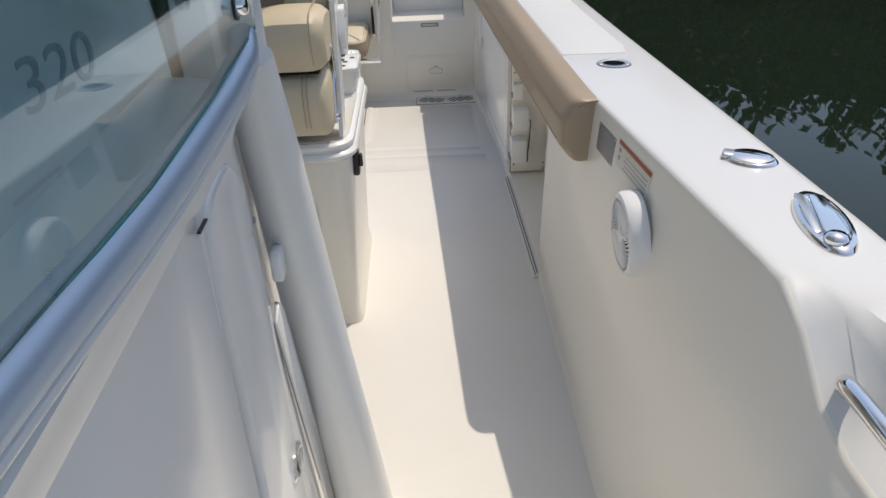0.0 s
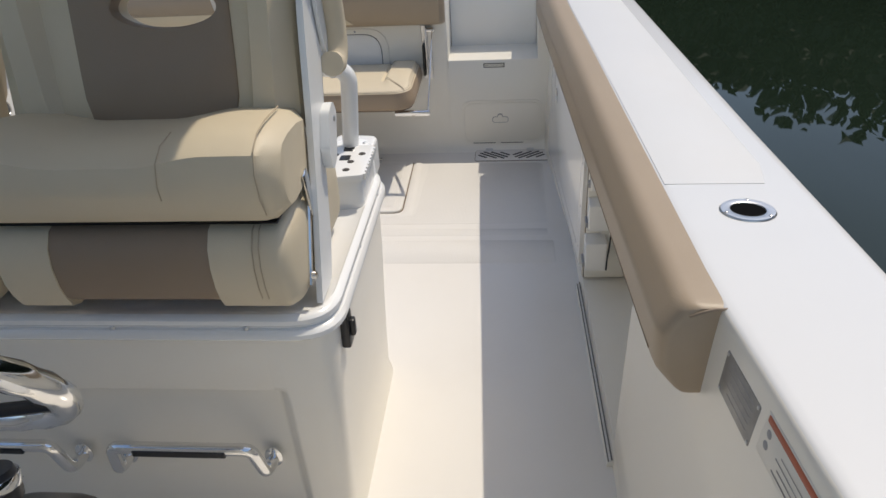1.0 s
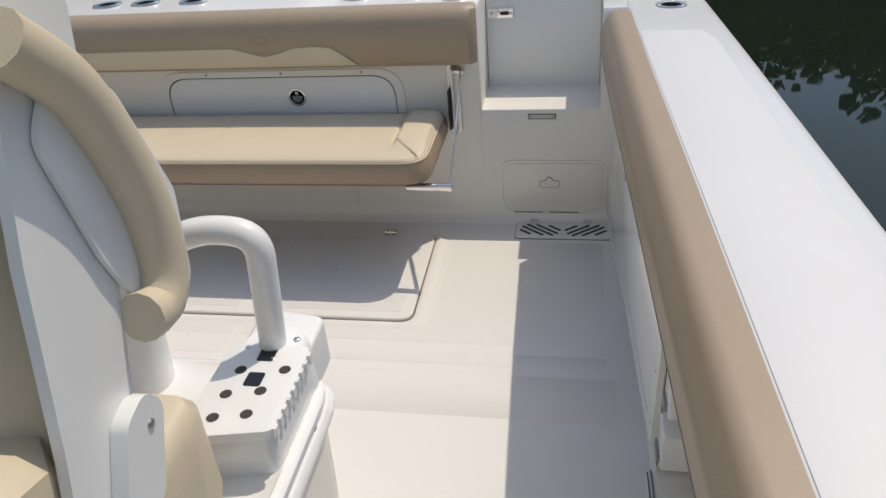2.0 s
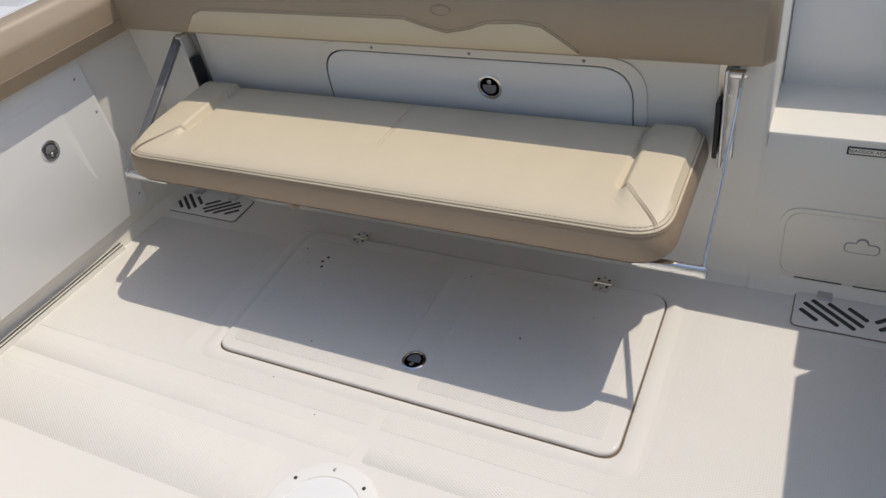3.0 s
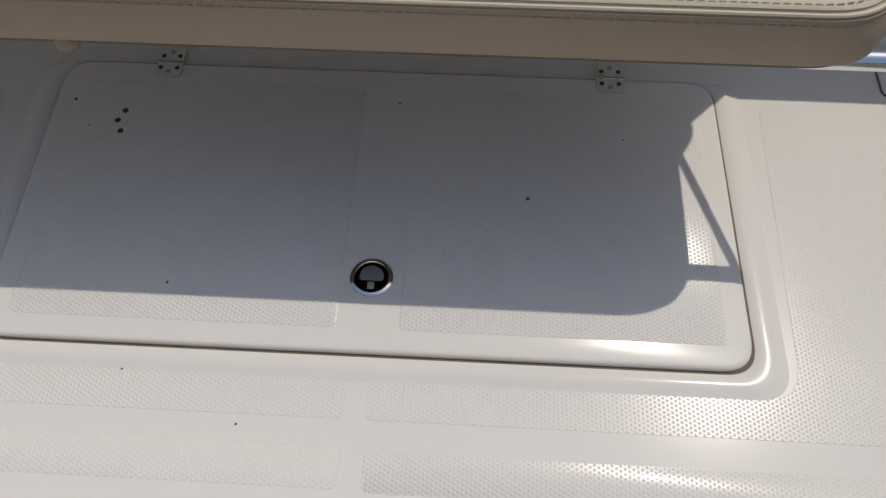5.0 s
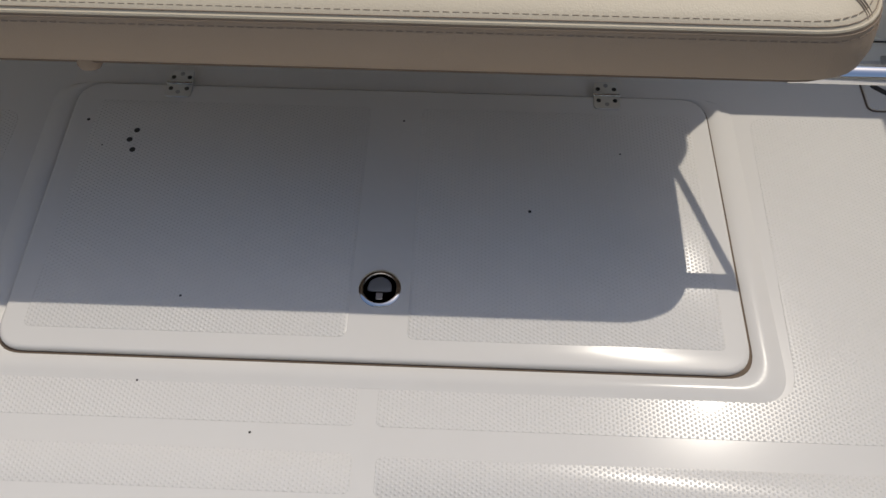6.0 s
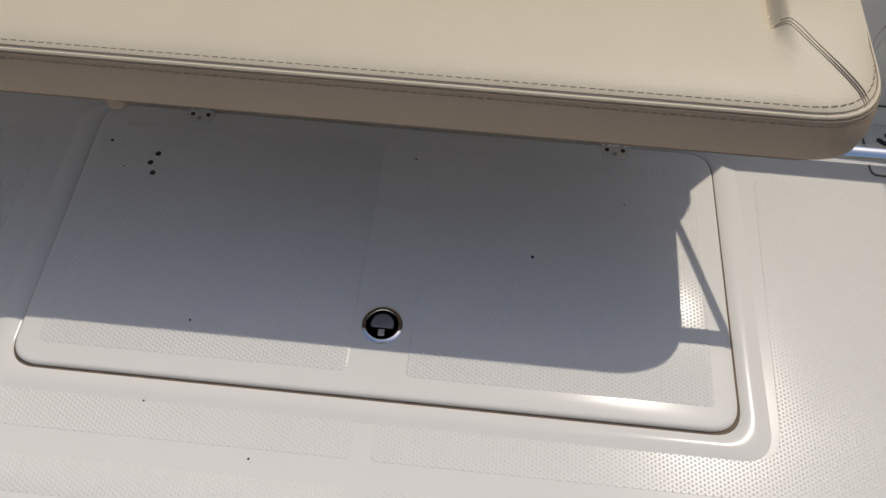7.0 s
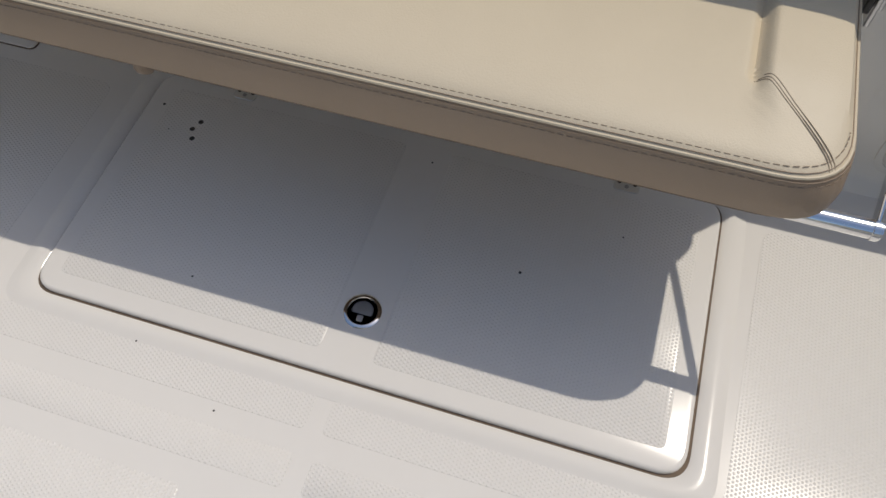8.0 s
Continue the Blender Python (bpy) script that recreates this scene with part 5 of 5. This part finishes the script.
GLASS = bpy.data.materials.new("tinted_glass")
GLASS.use_nodes = True
g = GLASS.node_tree.nodes["Principled BSDF"]
g.inputs["Base Color"].default_value = (0.76, 0.95, 0.97, 1)
g.inputs["Roughness"].default_value, g.inputs["Transmission Weight"].default_value, g.inputs["IOR"].default_value = 0.02, 1.0, 1.45
EDGE = material("glass_edge", (0.03, 0.30, 0.30), 0.15, spread=0.1, scale=10)
ws = thing("windscreen", (0.665, -3.2, 1.2), "tinted glass windscreen wing in an anodised aluminium frame", "windscreen")
low = [(-4.4, 1.30), (-3.9, 1.262), (-3.45, 1.232), (-3.2, 1.212), (-3.0, 1.207), (-2.90, 1.210), (-2.835, 1.216)]
sill = [(-4.4, 1.315), (-3.9, 1.277), (-3.45, 1.247), (-3.2, 1.229), (-3.0, 1.229), (-2.782, 1.237)]
pane_pts = sill + [(-2.70, 1.95), (-4.4, 1.95)]
pane = part("pane", slab(B(), pane_pts, 0, 0.006, 0, m=Matrix(((0, 0, 1, 0.668), (1, 0, 0, 0), (0, 1, 0, 0), (0, 0, 0, 1)))), GLASS, ws, "tinted blue-green glass pane")
pane.visible_shadow = False
part("pane_edge", tube(B(), [Vector((0.671, y, z)) for y, z in sill], 0.0035, 8), EDGE, pane)
path = smooth_path([(0.664, y, z) for y, z in low] + [(0.658, -2.800, 1.232)], 6)
part("frame", tube(B(), path, 0.020, 16, flat=1.0), ALU, ws, "blue-grey anodised aluminium frame")
part("frame_bead", tube(B(), [q + Vector((0.010, 0, -0.021)) for q in path], 0.0045, 8), WHITE, ws)
bolt = part("bolt", lathe(B(), [(0.0105, 0.0), (0.0105, 0.009), (0.008, 0.013), (0.001, 0.014)], axis((0.674, -2.863, 1.28), (1, 0, 0.1)), 20), STEEL, ws, "polished steel clamp bolt")
part("washer", lathe(B(), [(0.0145, -0.001), (0.0145, 0.003), (0.010, 0.004)], axis((0.673, -2.863, 1.28), (1, 0, 0)), 20), BLACK, bolt)
part("washer", lathe(B(), [(0.017, -0.006), (0.017, 0.0), (0.012, 0.001)], axis((0.667, -3.02, 1.33), (1, 0, 0)), 20), GREY, ws)
FROST = material("frosted_lettering", (0.42, 0.47, 0.48), 0.6, spread=0.05)

# inside the windscreen: dash moulding and instrument housing
dash = thing("dash_moulding", (0.3, -3.2, 1.17), "white moulded dash top behind the windscreen", "dashboard")
part("shelf", rings(B(), [[(x, y, z) for x, y in rect(-0.58, 0.60, -4.5, -2.86, 0.06)] for z in (1.16, 1.185, 1.19)]), WHITE, dash)
part("hood", slab(B(), rounded([(-3.60, 1.15), (-2.755, 1.15), (-2.79, 1.345), (-3.60, 1.38)], [0.0, 0.02, 0.11, 0.0], 6), -0.55, 0.553, 0.012, 3, m=Matrix(((0, 0, 1, 0), (1, 0, 0, 0), (0, 1, 0, 0), (0, 0, 0, 1)))), WHITE, dash)
inst = thing("instrument_housing", (0.4, -2.70, 1.3), "white instrument housing with a ribbed black panel", "instrument")
part("case", box(B(), 0.33, 0.60, -2.715, -2.66, 1.10, 1.75, 0.015, 2), WHITE, inst)
part("bezel", box(B(), 0.40, 0.553, -2.722, -2.712, 1.12, 1.30, 0.004, 1), BLACK, inst)
for k in range(12):
    part("rib", box(B(), 0.405 + 0.0125 * k, 0.411 + 0.0125 * k, -2.728, -2.720, 1.13, 1.29, 0.001, 1), GAP, inst)
lettering(dash, "320", Matrix.Translation((0.5535, -3.042, 1.270)) @ Matrix.Rotation(radians(90), 4, "Z") @ Matrix.Rotation(radians(90), 4, "X") @ Matrix.Rotation(radians(-4), 4, "Z") @ Matrix.Diagonal((1.6, 1, 1, 1)), 0.064, FROST, "model_number")

leg = thing("top_leg", (0.70, -2.52, 0), "white powder-coated leg of the hard top", "support post", "hard top legs")
part("lower_tube", tube(B(), [(0.700, -2.505, 0.0), (0.692, -2.53, 0.15), (0.668, -2.62, 0.62), (0.650, -2.70, 1.05), (0.646, -2.735, 1.19)], [0.068, 0.062, 0.050, 0.040, 0.034], 24), POWDER, leg)
part("upper_tube", tube(B(), [(0.603, -2.60, 0.95), (0.602, -2.60, 2.29)], 0.043, 24), POWDER, leg)
part("foot", slab(B(), rect(0.61, 0.79, -2.60, -2.41, 0.03), 0.0, 0.008, 0.003), POWDER, leg)

# hard top over console and seats
top = thing("hard_top", (0, -2.0, 2.28), "white moulded hard top on legs over the helm", "roof")
HT = rounded([(-0.88, -0.92), (0.88, -0.92), (0.92, -1.4), (1.05, -2.15), (1.27, -2.42), (1.28, -3.02), (1.16, -3.15), (-1.16, -3.15), (-1.28, -3.02), (-1.27, -2.42), (-1.05, -2.15), (-0.92, -1.4)], 0.10, 5)
part("shell", slab(B(), HT, 2.28, 2.36, 0.03, 3, low=0.02), WHITE, top)

# steering wheel and throttle
wheel = thing("steering_wheel", (0.30, -2.2, 0.92), "polished steel steering wheel with finger grips", "steering wheel")
wm = axis((0.252, -2.18, 0.89), (0, 0.819, 0.574))
ringpts = [wm @ Vector((0.188 * math.cos(2 * math.pi * k / 48), 0.188 * math.sin(2 * math.pi * k / 48), 0)) for k in range(49)]
part("rim", tube(B(), ringpts, [0.0195 + 0.001 * math.cos(k * math.pi) for k in range(49)], 14), STEEL, wheel)
for a in (90, 210, 330):
    q = radians(a)
    part("spoke", tube(B(), [wm @ Vector((0.03 * math.cos(q), 0.03 * math.sin(q), -0.035)), wm @ Vector((0.10 * math.cos(q), 0.10 * math.sin(q), -0.02)), wm @ Vector((0.18 * math.cos(q), 0.18 * math.sin(q), 0))], 0.013, 12, flat=0.5), BLACK if a != 90 else STEEL, wheel)
part("hub", lathe(B(), [(0.048, -0.07), (0.05, -0.04), (0.042, -0.025), (0.001, -0.02)], wm, 24), BLACK, wheel)
part("column", tube(B(), [wm @ Vector((0, 0, -0.05)), wm @ Vector((0, 0, -0.20))], 0.03, 16), BLACK, wheel)
th = thing("throttle", (0.52, -2.36, 0.78), "black throttle binnacle with chrome trim on the dash", "throttle")
tm = axis((0.522, -2.395, 0.855), (0, 0.55, 0.83))
part("base", slab(B(), rect(-0.055, 0.055, -0.085, 0.085, 0.03), -0.02, 0.055, 0.028, 5, m=tm), BLACK, th)
part("trim", frame_ring(B(), inset(rect(-0.055, 0.055, -0.085, 0.085, 0.03), -0.003), inset(rect(-0.055, 0.055, -0.085, 0.085, 0.03), 0.004), 0.012, 0.020, m=tm), STEEL, th)
part("lever", tube(B(), [(0.515, -2.385, 0.89), (0.508, -2.375, 0.915), (0.503, -2.37, 0.93)], 0.022, 16), BLACK, th)
part("grip", lathe(B(), [(0.024, -0.03), (0.030, -0.018), (0.030, 0.0), (0.026, 0.012), (0.001, 0.014)], axis((0.500, -2.365, 0.935), (-0.1, 0.3, 0.9)), 24), BLACK, th)
part("grip_ring", lathe(B(), [(0.0305, -0.006), (0.0315, -0.003), (0.0315, 0.003), (0.0305, 0.006)], axis((0.500, -2.365, 0.935), (-0.1, 0.3, 0.9)), 24), STEEL, th)


# ---- outboards behind the transom ----
def outboard(cx, label):
    ob = thing("outboard_engine", (cx, 1.5, -0.4), label, "outboard engine", "outboard engines")
    loops = []
    for z, hw, y0, y1 in ((-0.40, 0.10, 1.35, 1.75), (0.05, 0.12, 1.28, 1.80), (0.30, 0.24, 1.18, 1.86), (0.42, 0.275, 1.12, 1.92), (0.60, 0.29, 1.10, 1.96), (0.85, 0.285, 1.12, 1.98), (1.02, 0.25, 1.17, 1.94), (1.10, 0.17, 1.26, 1.82)):
        loops.append([(x, y, z) for x, y in rect(cx - hw, cx + hw, y0, y1, 0.09, 5)])
    part("cowl", rings(B(), loops), WHITE, ob)
    part("waist_band", rings(B(), [[(x, y, z) for x, y in rect(cx - hw, cx + hw, y0, y1, 0.09, 5)] for z, hw, y0, y1 in ((0.405, 0.272, 1.122, 1.915), (0.41, 0.283, 1.112, 1.925), (0.44, 0.288, 1.11, 1.93), (0.445, 0.278, 1.12, 1.925))], None, False, False), GREY, ob)
    part("bracket", box(B(), cx - 0.09, cx + 0.09, 0.95, 1.32, -0.35, 0.34, 0.02, 2), BLACK, ob)
    for k in range(3):
        part("badge_bar", box(B(), cx + 0.284, cx + 0.293, 1.30 + 0.09 * k, 1.36 + 0.09 * k, 0.62, 0.70, 0.002, 1), GREY, ob)
    return ob


outboard(-0.345, "white outboard engine with a grey waist band")
outboard(0.355, "white outboard engine with a grey waist band")
ant = thing("rigging_hose", (0.0, 1.0, 0.6), "dark blue rigging hose between the engines", "hose")
BLUE = material("dark_blue_sleeve", (0.03, 0.04, 0.09), 0.6)
part("sleeve", tube(B(), smooth_path([(-0.01, 0.94, 0.60), (-0.005, 1.02, 0.76), (0.0, 1.15, 0.74), (0.01, 1.25, 0.5)], 6), 0.035, 12), BLUE, ant)
